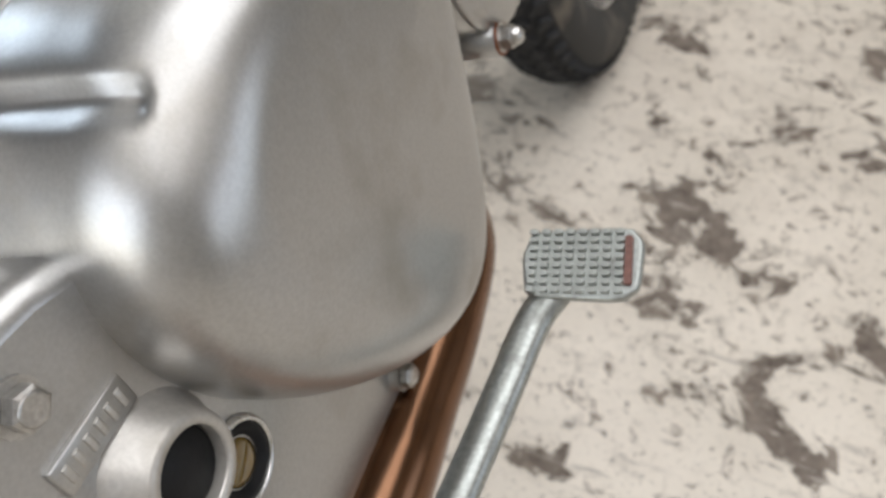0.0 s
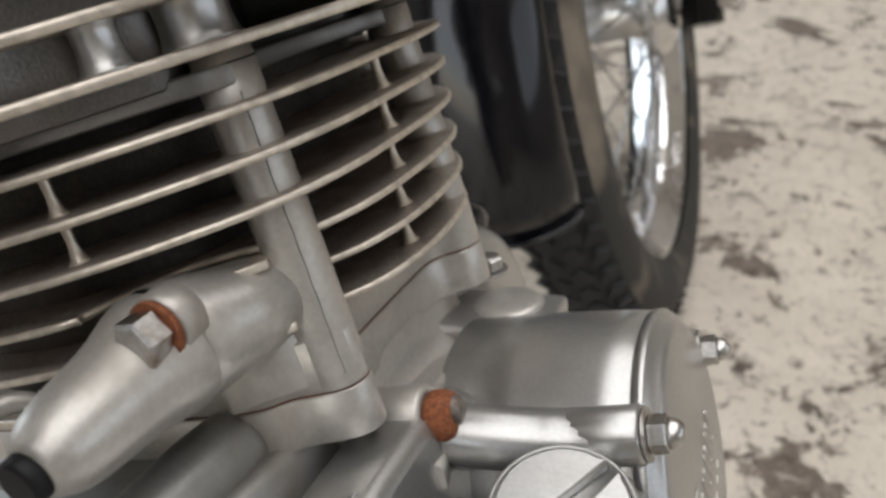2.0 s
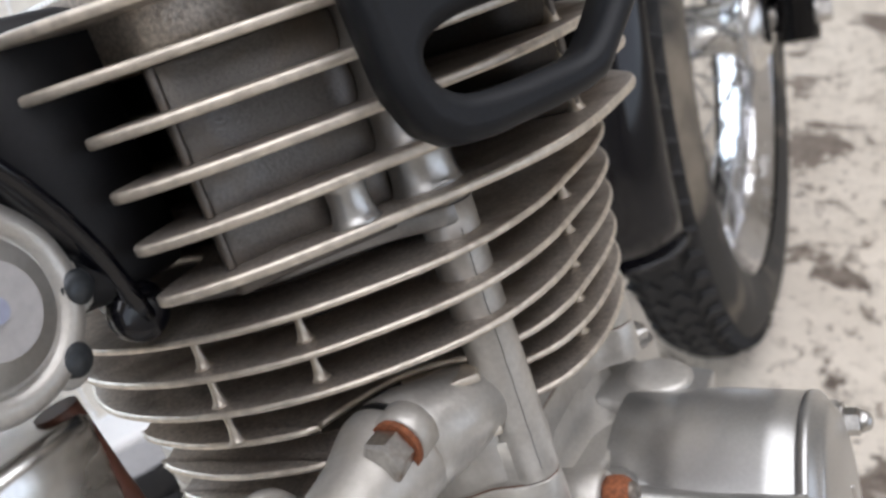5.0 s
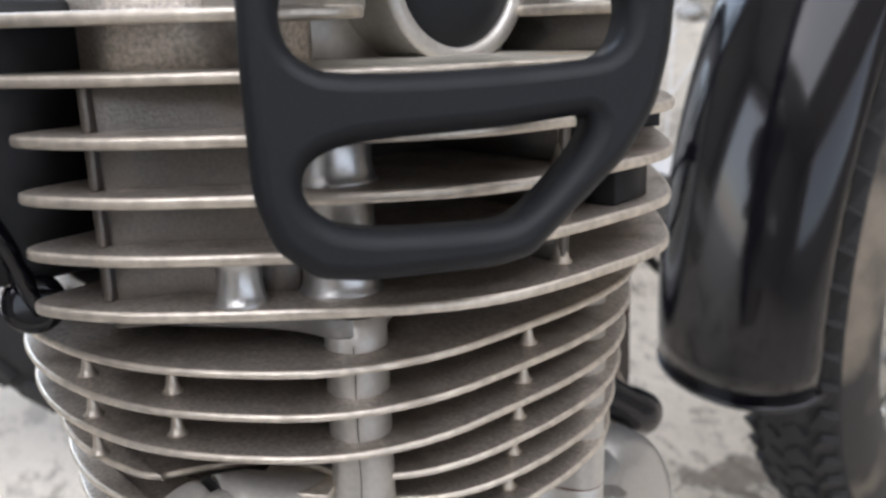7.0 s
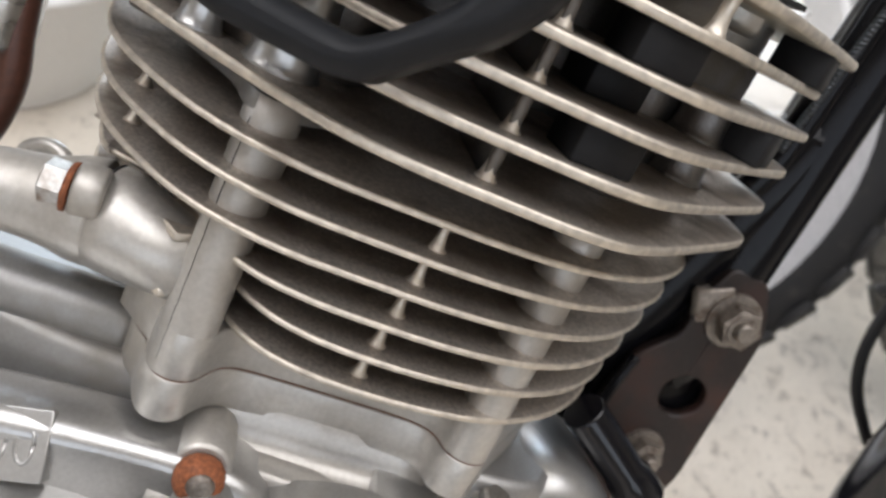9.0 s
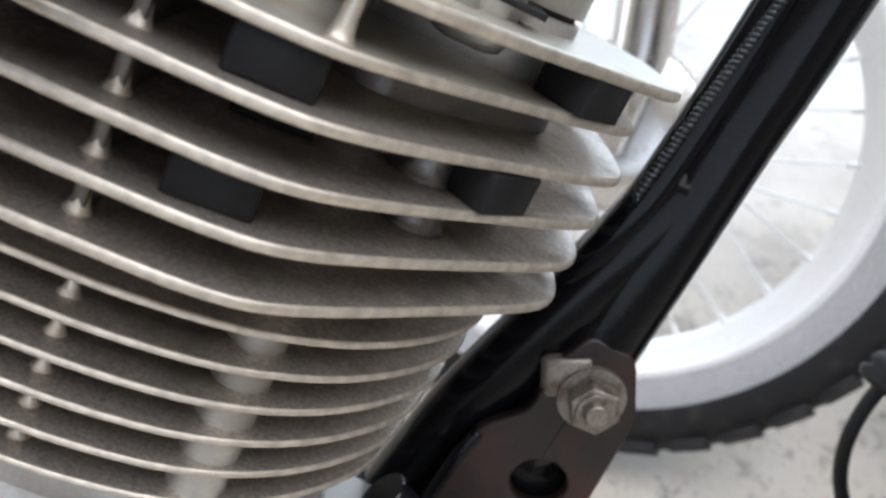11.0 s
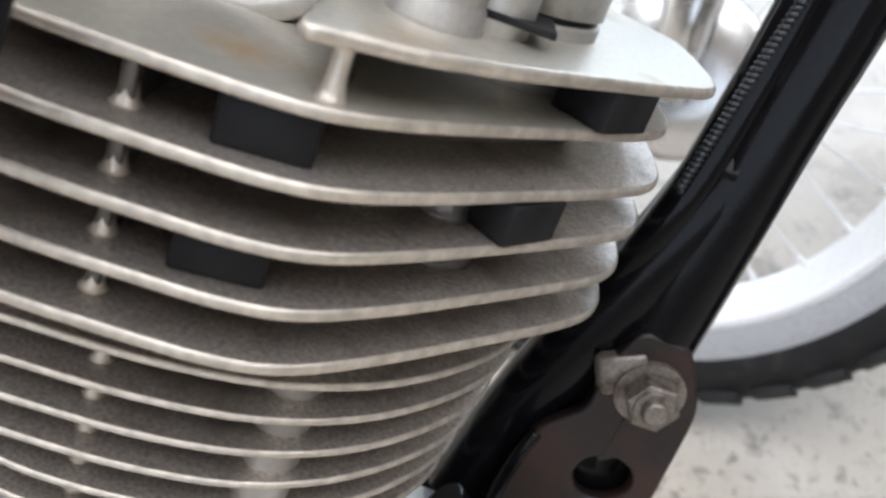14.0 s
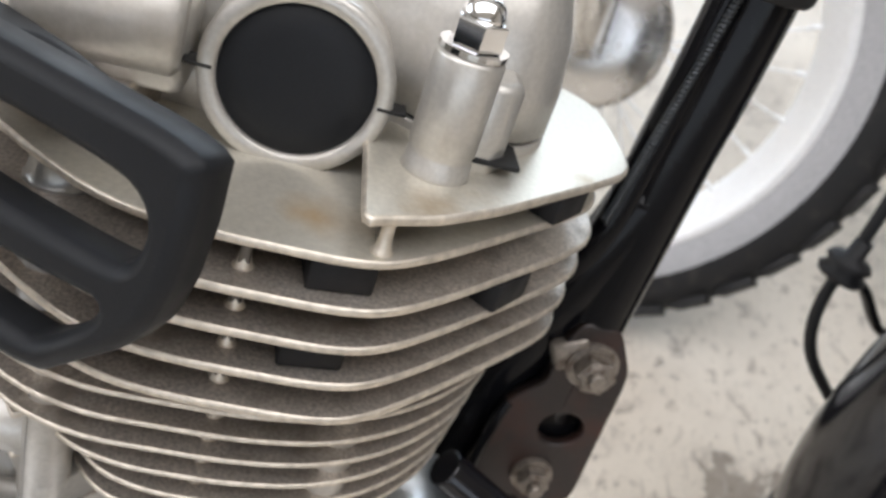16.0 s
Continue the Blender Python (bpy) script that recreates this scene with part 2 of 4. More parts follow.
def slab(bm, pts, z0, z1, bev=0.6, place=None, mats=(0, 0)):
    """A plate with rounded edges from a plan outline. place: maps (u, v, h) to a point."""
    place = place or (lambda u, v, h: (u, v, h))
    inner, mid = inset(pts, bev), inset(pts, bev * 0.3)
    if sum(a[0] * b[1] - b[0] * a[1] for a, b in zip(pts, pts[1:] + pts[:1])) < 0:
        pts, inner, mid = pts[::-1], inner[::-1], mid[::-1]
    steps = ((inner, z0), (mid, z0 + bev * 0.3), (pts, z0 + bev), (pts, z1 - bev), (mid, z1 - bev * 0.3), (inner, z1))
    skin(bm, [[place(u, v, h) for u, v in o] for o, h in steps], mats=mats)


def frame_of(axis):
    w = Vector(axis).normalized()
    u = w.cross(Vector((0, 0, 1)) if abs(w.z) < 0.9 else Vector((0, 1, 0))).normalized()
    return u, w.cross(u), w


def turned(bm, origin, axis, profile, n=28, smooth=True, cap=True):
    """A turned shape: profile rows of (radius, height along the axis)."""
    u, v, w = frame_of(axis)
    o = Vector(origin)
    loops = [[o + w * h + (u * math.cos(2 * math.pi * k / n) + v * math.sin(2 * math.pi * k / n)) * r for k in range(n)] for r, h in profile]
    rings = skin(bm, loops, cap=cap)
    if not smooth:
        for f in bm.faces:
            f.smooth = False
    return rings


def rod(bm, a, b, r, bev=0.5, n=20, r2=None):
    a, b = Vector(a), Vector(b)
    h = (b - a).length
    r2 = r if r2 is None else r2
    turned(bm, a, b - a, [(r - bev, 0), (r, bev), (r2, h - bev), (r2 - bev, h)], n)


def hexagon(bm, origin, axis, flats, height, bev=0.5):
    r = flats / math.sqrt(3)
    turned(bm, origin, axis, [(r - bev, 0), (r, bev * 0.6), (r, height - bev * 0.6), (r - bev, height)], 6)
    for f in bm.faces:
        f.smooth = False


def acorn(bm, origin, axis, flats):
    """A cap nut on its washer."""
    w = Vector(axis).normalized()
    o = Vector(origin)
    turned(bm, o, w, [(flats * 0.72, 0), (flats * 0.72, flats * 0.12)], 24)
    hexagon(bm, o + w * flats * 0.12, w, flats, flats * 0.55)
    turned(bm, o + w * flats * 0.67, w, [(flats * 0.46, 0), (flats * 0.45, flats * 0.12), (flats * 0.38, flats * 0.32), (flats * 0.24, flats * 0.44), (flats * 0.06, flats * 0.48)], 20)


def hexbolt(bm, origin, axis, flats, washer=1.0):
    """A hexagon bolt head with a washer and a slightly sunk middle."""
    w = Vector(axis).normalized()
    o = Vector(origin)
    turned(bm, o, w, [(flats * 0.75, 0), (flats * 0.75, washer)], 24)
    hexagon(bm, o + w * washer, w, flats, flats * 0.5, 0.8)
    turned(bm, o + w * (washer + flats * 0.5), w, [(flats * 0.44, 0), (flats * 0.40, 0.35), (flats * 0.3, 0.1)], 20)


def swept(bm, path, radius, n=14, cap=True, squash=1.0):
    """A pipe along a list of points; radius: a number or one for each point."""
    pts = [Vector(p) for p in path]
    rad = radius if isinstance(radius, (list, tuple)) else [radius] * len(pts)
    loops = []
    u = None
    for i, p in enumerate(pts):
        d = (pts[min(i + 1, len(pts) - 1)] - pts[max(i - 1, 0)]).normalized()
        if u is None:
            u = frame_of(d)[0]
        u = (u - d * u.dot(d)).normalized()
        v = d.cross(u)
        loops.append([p + (u * math.cos(2 * math.pi * k / n) + v * squash * math.sin(2 * math.pi * k / n)) * rad[i] for k in range(n)])
    return skin(bm, loops, cap=cap)


def curve_points(ctrl, steps=6):
    """Points along a smooth curve through the given ones."""
    c = [Vector(p) for p in ctrl]
    c = [c[0] * 2 - c[1]] + c + [c[-1] * 2 - c[-2]]
    out = []
    for i in range(1, len(c) - 2):
        for k in range(steps):
            t = k / steps
            a, b, d, e = c[i - 1], c[i], c[i + 1], c[i + 2]
            out.append(0.5 * ((2 * b) + (d - a) * t + (2 * a - 5 * b + 4 * d - e) * t * t + (3 * b - a - 3 * d + e) * t ** 3))
    return out + [c[-2]]


def block(bm, centre, size, bev=1.0, axes=None):
    """A box with rounded edges; axes: its three directions."""
    ax = [Vector(a) for a in axes] if axes else [Vector((1, 0, 0)), Vector((0, 1, 0)), Vector((0, 0, 1))]
    o = Vector(centre)
    x, y, z = (s / 2 for s in size)
    pts = [(-x, -y), (x, -y), (x, y), (-x, y)]
    out = []
    for a, b in zip(pts, pts[1:] + pts[:1]):
        va, vb = Vector(a), Vector(b)
        d = (vb - va).normalized() * bev
        out += [tuple(va + d), tuple(vb - d)]
    slab(bm, out, -z, z, bev * 0.6, lambda u, v, h: o + ax[0] * u + ax[1] * v + ax[2] * h)


def part(name, bm, material, parent=None, label="", at=None, scale=MM):
    """One mesh object under a thing or under a part; at: its own axes, in the world, for a part of a thing."""
    bmesh.ops.recalc_face_normals(bm, faces=bm.faces)
    me = bpy.data.meshes.new(name)
    bm.to_mesh(me)
    bm.free()
    me.transform(Matrix.Scale(scale, 4))
    for q in material if isinstance(material, (list, tuple)) else (material,):
        me.materials.append(q)
    ob = new(name, me)
    if parent is not None:
        ob.parent = parent
    if at is not None:
        base = parent.matrix_basis if parent is not None else Matrix()
        ob.matrix_basis = base.inverted() @ at
    if label:
        ob["label"] = label
    return ob


def same_part(name, source, parent, m):
    """Another object on the same mesh."""
    ob = new(name, source.data)
    ob.parent = parent
    ob.matrix_basis = m
    return ob


def empty(name, m, label, category, group=""):
    ob = new(name)
    ob.matrix_basis = m
    ob.empty_display_size = 0.05
    return tagged(ob, label, category, group)

# ---- the place: a closed workshop with a door and windows ----
def holed_wall(name, origin, along, width, height, holes, thick=0.15):
    """A wall from strips round its openings (left, right, bottom, top), in metres."""
    bm = bmesh.new()
    d = Vector(along).normalized()
    o = Vector(origin)
    inward = Vector((-d.y, d.x, 0))
    cuts = sorted({0.0, width, *(v for h in holes for v in h[:2])})
    for a, b in zip(cuts, cuts[1:]):
        gaps = sorted((h[2], h[3]) for h in holes if h[0] <= a and h[1] >= b)
        z = 0.0
        for lo, hi in gaps + [(height, height)]:
            if lo > z:
                block_m(bm, o + d * (a + b) / 2 + Vector((0, 0, (z + lo) / 2)) - inward * thick / 2, (b - a, thick, lo - z), (d, inward, Vector((0, 0, 1))))
            z = hi
    ob = part(name, bm, PLASTER, scale=1.0)
    return tagged(ob, "plain off-white workshop wall", "wall", kind="structure")


def block_m(bm, centre, size, axes):
    vs = [bm.verts.new(Vector(centre) + axes[0] * (size[0] / 2 * sx) + axes[1] * (size[1] / 2 * sy) + axes[2] * (size[2] / 2 * sz)) for sz in (-1, 1) for sx, sy in ((-1, -1), (1, -1), (1, 1), (-1, 1))]
    for q in ((3, 2, 1, 0), (4, 5, 6, 7), (0, 1, 5, 4), (1, 2, 6, 5), (2, 3, 7, 6), (3, 0, 4, 7)):
        bm.faces.new([vs[i] for i in q])


PLASTER = mat("wall_plaster", (0.45, 0.42, 0.375), 0.85, 0, 0.05, 60, 2)
CEILING = mat("ceiling_boards", (0.58, 0.55, 0.50), 0.8, 0, 0.05, 60, 2)
bm = bmesh.new()
block_m(bm, (0.2, 0.5, -0.05), (8.0, 9.0, 0.1), (Vector((1, 0, 0)), Vector((0, 1, 0)), Vector((0, 0, 1))))
tagged(part("floor", bm, FLOOR, scale=1.0), "cream floor paint worn through to brown concrete", "floor", kind="structure")
bm = bmesh.new()
xa, xb, ya, yb = ROOF_LIGHT
for x0, x1, y0, y1 in ((-3.8, xa, -4, 5), (xb, 4.2, -4, 5), (xa, xb, -4, ya), (xa, xb, yb, 5)):
    block_m(bm, ((x0 + x1) / 2, (y0 + y1) / 2, 2.95), (x1 - x0, y1 - y0, 0.1), (Vector((1, 0, 0)), Vector((0, 1, 0)), Vector((0, 0, 1))))
tagged(part("ceiling", bm, CEILING, scale=1.0), "plain pale workshop ceiling", "ceiling", kind="structure")
holed_wall("wall_left", (-3.5, 4.7, 0), (0, -1, 0), 8.4, 2.9, [LEFT_DOOR])
holed_wall("wall_right", (3.9, -3.7, 0), (0, 1, 0), 8.4, 2.9, [RIGHT_WINDOW])
holed_wall("wall_back", (-3.5, -3.7, 0), (1, 0, 0), 7.4, 2.9, [BACK_WINDOW])
holed_wall("wall_front", (3.9, 4.7, 0), (-1, 0, 0), 7.4, 2.9, [])

# ---- the motorcycle: engine ----
bike = empty("motorcycle", pose(-0.16, 0.2, 0), "silver single-cylinder motorcycle leaning on its side stand", "motorcycle")
CX = -75.0


def mirrored(half):
    """A closed outline from its one half, mirrored over the middle plane of the engine."""
    return half + [(2 * CX - x, y) for x, y in half[::-1]]


def dense(o, fractions=(0.12, 0.5, 0.88)):
    out = []
    for a, b in zip(o, o[1:] + o[:1]):
        va, vb = Vector(a), Vector(b)
        out += [tuple(va.lerp(vb, f)) for f in fractions]
    return out


HEAD_HALF = [(-64, -22), (-61, -40), (-58.5, -47.5), (-52, -47.5), (-37, -39), (-23, -25), (-2, -1), (6.5, 14), (9.3, 30), (9.6, 50), (9.4, 63), (6.6, 74), (-4, 88), (-20, 105.5), (-40, 127), (-50, 134), (-62, 136)]
CYL_HALF = [(-66, -43), (-46, -39), (-29, -30), (-9.5, -13), (-1, 8), (-0.5, 30), (-0.5, 52), (-5, 76), (-18, 98), (-40, 117), (-60, 124)]
CYL_CUT = [(-68, -41), (-50, -37.5), (-44, -33), (-43.5, -31), (-38, -18), (-30, -10), (-18, -8), (-6, 4), (-1.5, 18), (-0.5, 30), (-0.5, 52), (-5, 76), (-18, 98), (-40, 117), (-60, 124)]
CYL_LOW = CYL_CUT[:4] + [(-38, -18), (-33, -8), (-20, 0), (-11.5, 6), (-4.5, 15), (-0.5, 30)] + CYL_CUT[10:]
PITCH = 10.65


def fin(outline, z, thick, parent, faces, edge):
    bm = bmesh.new()
    slab(bm, outline, z - thick / 2, z + thick / 2, 0.7, mats=(0, 1))
    return part("fin", bm, (edge, faces), parent)


def rib(name, places, r, height, parent, material):
    """Small cast pillars that flare into the fins above and below; all share one mesh."""
    bm = bmesh.new()
    h = height
    turned(bm, (0, 0, -h / 2), (0, 0, 1), [(r + 1.5, 0), (r + 0.7, h * 0.1), (r + 0.3, h * 0.25), (r, h * 0.5), (r + 0.05, h * 0.82), (r + 0.2, h * 0.93), (r + 0.6, h)], 12)
    first = part(name, bm, material, parent)
    first.matrix_basis = Matrix.Translation(Vector(places[0]) * MM)
    for p in places[1:]:
        same_part(name, first, parent, Matrix.Translation(Vector(p) * MM))


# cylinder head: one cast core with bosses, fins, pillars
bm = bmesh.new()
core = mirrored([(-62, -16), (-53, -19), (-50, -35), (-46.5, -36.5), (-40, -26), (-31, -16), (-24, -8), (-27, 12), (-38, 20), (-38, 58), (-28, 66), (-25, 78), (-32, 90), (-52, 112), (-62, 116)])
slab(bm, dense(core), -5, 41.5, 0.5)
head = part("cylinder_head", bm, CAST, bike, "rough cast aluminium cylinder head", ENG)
bm = bmesh.new()
slab(bm, dense(mirrored([(-62, -30), (-52, -30), (-42, -18), (-36, -6), (-38, 8), (-48, 12), (-62, 12)])), 41, 60, 1.5)
part("rear_housing", bm, FIN_FACE, head)
bm = bmesh.new()
slab(bm, smooth_outline(mirrored([(-66, -52), (-56, -50), (-38, -38), (-24, -24), (-12, -9), (-13, 4), (-30, 10), (-64, 10)]), 2), 52.0, 54.4, 0.7, mats=(0, 1))
part("fin", bm, (FIN_EDGE, FIN_FACE), head, "short upper fin at the rear")
for k in range(5):
    o = smooth_outline(mirrored(HEAD_HALF), 2)
    if k == 4:
        o = inset(smooth_outline(mirrored([(-64, -54), (-56, -52)] + HEAD_HALF[4:]), 2), 3.0)
    fin(o, PITCH * k, 2.3, head, TOP_FACE if k == 4 else FIN_FACE, FIN_EDGE)
top_half = [(-30, 62), (4, 62), (6, 64), (4.5, 67), (-1, 80), (-12, 95), (-38, 124), (-48, 134), (-54, 137.5), (-64, 139)]
bm = bmesh.new()
slab(bm, dense(mirrored(top_half)), 51.8, 54.4, 0.9, mats=(0, 1))
part("fin", bm, (FIN_EDGE, TOP_FACE), head, "front top fin with a bluish sheen")
rib("rib", [(0.5, 41, PITCH * (k + 0.5)) for k in range(4)], 1.3, PITCH - 1.8, head, FIN_EDGE)
rib("rib", [(0.4, 68.8, 47.8)], 1.5, PITCH - 1.8, head, FIN_EDGE)
rib("boss", [(-19.5, -2, PITCH * (k + 0.5)) for k in range(4)], 7.2, PITCH - 2, head, SATIN)
rib("boss", [(-26.5, -20, PITCH * 0.5)], 4.2, PITCH - 2, head, SATIN)
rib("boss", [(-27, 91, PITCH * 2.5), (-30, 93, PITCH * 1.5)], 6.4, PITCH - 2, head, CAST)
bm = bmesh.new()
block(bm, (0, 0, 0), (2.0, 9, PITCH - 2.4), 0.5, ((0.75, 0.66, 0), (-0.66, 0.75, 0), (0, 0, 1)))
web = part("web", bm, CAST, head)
web.matrix_basis = Matrix.Translation(Vector((-48.2, -34.3, PITCH * 0.5)) * MM)
for k in (1, 2, 3):
    same_part("web", web, head, Matrix.Translation(Vector((-48.2, -34.3, PITCH * (k + 0.5))) * MM))
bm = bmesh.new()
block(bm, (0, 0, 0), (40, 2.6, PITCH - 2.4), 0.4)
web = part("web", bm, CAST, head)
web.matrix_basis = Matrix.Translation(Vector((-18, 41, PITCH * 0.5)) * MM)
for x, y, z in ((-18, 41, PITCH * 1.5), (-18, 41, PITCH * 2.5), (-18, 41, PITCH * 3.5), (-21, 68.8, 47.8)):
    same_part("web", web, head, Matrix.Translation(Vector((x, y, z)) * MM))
# the glint of daylight through the gap between the front fins comes from open passages there
bm = bmesh.new()
block(bm, (0, 0, 0), (13, 15, 8.0), 0.6)
damper = None
for x, y, k, turn in ((-1.5, 59, 1, 8), (-2.5, 61, 3, 8), (-26, 103, 2, 48), (-39, 114, 4, 48), (-20, 62, 2, 10)):
    m4 = Matrix.Translation(Vector((x, y, PITCH * (k + 0.5))) * MM) @ pose(0, 0, 0, 0, 0, turn)
    if damper is None:
        damper = part("damper_block", bm, RUBBER, head, "black rubber block between the fins")
        damper.matrix_basis = m4
    else:
        same_part("damper_block", damper, head, m4)["label"] = "black rubber block between the fins"
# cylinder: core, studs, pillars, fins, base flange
# the core's colour carries the shade of the fin gaps
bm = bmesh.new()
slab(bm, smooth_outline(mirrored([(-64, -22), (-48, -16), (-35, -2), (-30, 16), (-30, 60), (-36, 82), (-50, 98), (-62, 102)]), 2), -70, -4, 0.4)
barrel = part("cylinder", bm, SHADED_BARREL, bike, "cast aluminium cylinder barrel", ENG)
STEP = 9.35
for k in range(6):
    o = smooth_outline(mirrored(CYL_LOW if k > 3 else CYL_CUT if k > 2 else CYL_HALF), 2)
    fin(inset(o, 1.25 * k) if k else o, -11.4 - STEP * k, 1.7, barrel, FIN_FACE, FIN_EDGE)
rib("rib", [(-9.5 - 1.2 * k, 41.5 - 0.5 * k, -11.4 - STEP * (k + 0.5)) for k in range(5)], 1.1, STEP - 1.4, barrel, FIN_EDGE)
rib("rib", [(-44, -27.5, -11.4 - STEP * (k + 0.5)) for k in range(2)] + [(-66, -36, -11.4 - STEP * (k + 0.5)) for k in range(3)], 0.9, STEP - 1.4, barrel, FIN_EDGE)
TX, TY = -18.3, 0.0
for x, y in ((TX, TY), (-20, 75)):
    bm = bmesh.new()
    turned(bm, (x, y, -72), (0, 0, 1), [(6.5, 0), (6.6, 0.4), (6.5, 30), (6.3, 60), (6.3, 70.7)], 32)
    part("stud_tube", bm, SILVER, barrel, "smooth silver stud tube")
    bm = bmesh.new()
    turned(bm, (x, y, -3.6), (0, 0, 1), [(6.42, 0), (6.42, 0.35)], 32)
    part("joint_line", bm, DARK, barrel)
bm = bmesh.new()
swept(bm, [(TX + 6.5 * math.cos(radians(-42 + 0.7 * math.sin(k * 1.7))), TY + 6.5 * math.sin(radians(-42 + 0.7 * math.sin(k * 1.7))), -69 + k * 2.0) for k in range(31)], 0.1, 6)
part("casting_seam", bm, DARK, barrel, "thin dark casting seam")
# top deck of the barrel, which widens round the studs
bm = bmesh.new()
slab(bm, smooth_outline(mirrored([(-62, -30), (-48, -26), (-36, -16), (-26, -9), (-15, -7), (-12, -1), (-15, 6), (-22, 14), (-29, 24), (-30, 52), (-24, 64), (-15, 71), (-16, 82), (-32, 90), (-50, 105), (-62, 109)]), 2), -7.6, -3.2, 0.6)
part("barrel_deck", bm, SHADED_CASE, barrel, "cast deck under the head joint")
bm = bmesh.new()
SA, SB = Vector((0.82, 0.57, 0)), Vector((-0.57, 0.82, 0))
block(bm, (-31, -6.5, -62.5), (19, 12, 16), 1.2, (SA, SB, (0, 0, 1)))
part("lug", bm, SILVER, barrel)
for z, w in ((-41.5, 17), (-49, 14), (-55.4, 19)):
    bm = bmesh.new()
    block(bm, (-28.5, -9.0, z), (w, 13, 1.9), 0.6, (SA, SB, (0, 0, 1)))
    part("short_fin", bm, FIN_EDGE, barrel)
# the foot is waisted between the studs, with round bosses at both
FLANGE = mirrored([(-64, -13), (-46, -13), (-32, -12.5), (-26, -7.6), (-20, -7), (-13.2, -4.6), (-11.2, 0), (-13.2, 5), (-19, 8), (-24, 12), (-25.4, 20), (-25.4, 56), (-24.6, 64), (-21.5, 67.6), (-15.5, 69.6), (-13, 75), (-15, 80.4), (-22, 83.5), (-50, 104), (-62, 108)])
for z0, z1, grow, material, nm, lab in ((-72.2, -60, 0, SILVER, "base_flange", "silver cylinder foot"), (-72.6, -72.2, 0.25, GASKET, "base_gasket", "thin brown base gasket"), (-84, -72.6, 0.05, SILVER, "crankcase_deck", "silver crankcase deck")):
    bm = bmesh.new()
    slab(bm, inset(smooth_outline(FLANGE, 2), grow), z0, z1, 0.15 if nm == "base_gasket" else 0.5)
    part(nm, bm, material, bike, lab, ENG)
# wall under the foot, and the shelf that curves out below it
bm = bmesh.new()
rows = []
YS = (4, 10, 18, 30, 42, 54, 64, 72)
profile = [(-26.5, -80), (-25.4, -81), (-25.2, -88)] + [(-25.2 + 9 * (1 - math.cos(radians(q))), -88 - 7 * math.sin(radians(q))) for q in (20, 40, 60, 80)] + [(-12, -96), (-6, -98.5), (-6, -104), (-40, -104), (-40, -80)]
skin(bm, [[(x + (1.5 if y in (4, 72) else 0), y, z) for x, z in profile] for y in YS])
part("foot_shelf", bm, SILVER, bike, "curved silver shelf below the cylinder foot", ENG)
for x, y, z in ((TX - 3.5, TY + 14, -90.5), (-20.5, 91, -88)):
    bm = bmesh.new()
    hexbolt(bm, (x, y, z), (0.2, 0, 1), 8, 1.0)
    part("bolt", bm, STEEL, bike, "small dull foot bolt", ENG)

# crankcase under the deck
bm = bmesh.new()
slab(bm, smooth_outline([(-116, -72), (-60, -72), (-38, -52), (-28, -18), (-29, 20), (-29, 60), (-22, 92), (-32, 116), (-116, 118)], 2), -150, -82, 3)
crank = part("crankcase", bm, SHADED_CASE, bike, "cast crankcase in shade-darkened paint", ENG)
bm = bmesh.new()
slab(bm, smooth_outline([(-130, -190), (-22, -190), (-20, 100), (-40, 122), (-112, 122)], 2), -262, -112, 8)
part("lower_case", bm, SILVER, crank)
bm = bmesh.new()
swept(bm, curve_points([(-42, -12, -80), (-42, -26, -79), (-44, -42, -80), (-52, -58, -83), (-74, -74, -88)], 6), [8.5] * 25, 20)
part("rear_shoulder", bm, SHADED_CASE, crank, "smooth grey shoulder of the casing")

# right side cover, built up along x from its outline in y and z
def side(u, v, h):
    return (h, u, v)


RIM = [(2, -104), (-22, -103), (-50, -104.5), (-80, -106), (-102, -112), (-122, -129), (-136, -153), (-137, -176), (-124, -203), (-101, -224), (-54, -248), (-20, -250), (2, -236), (14, -210), (17, -180), (16, -140), (12, -112)]


def faired(pts, rounds):
    """A closed outline smoothed towards its neighbours."""
    for _ in range(rounds):
        pts = [((a[0] + 2 * p[0] + c[0]) / 4, (a[1] + 2 * p[1] + c[1]) / 4) for a, p, c in zip(pts[-1:] + pts[:-1], pts, pts[1:] + pts[:1])]
    return pts


RIM_LINE = faired(smooth_outline(RIM, 3), 24)
FACE_LINE = []
for p, q in zip(RIM_LINE, inset(RIM_LINE, 1.0)):
    low_front = max(0.0, Vector((p[0] + 58, p[1] + 168)).normalized().dot(Vector((0.96, -0.28))))
    d = 25 + 12 * low_front ** 2
    FACE_LINE.append((p[0] + (q[0] - p[0]) * d, p[1] + (q[1] - p[1]) * d))
FACE_LINE = faired(FACE_LINE, 80)
GROOVE_A, GROOVE_B = Vector((-6, -123.5, -131)), Vector((29, -119, -135.5))


def cover_loop(h, blend):
    """One outline of the cover at the depth h, between its rim and its flat face, with a shallow channel pressed into the rear wall."""
    out = []
    for (u, v), (fu, fv) in zip(RIM_LINE, FACE_LINE):
        p = Vector((h, u + (fu - u) * blend, v + (fv - v) * blend))
        d = GROOVE_B - GROOVE_A
        t = max(0.0, min(1.0, (p - GROOVE_A).dot(d) / d.dot(d)))
        near = math.exp(-((p - GROOVE_A - d * t).length / 3.6) ** 4)
        away = Vector((0, 58 + p.y, 168 + p.z)).normalized()
        out.append(p - away * 3.4 * near)
    return out


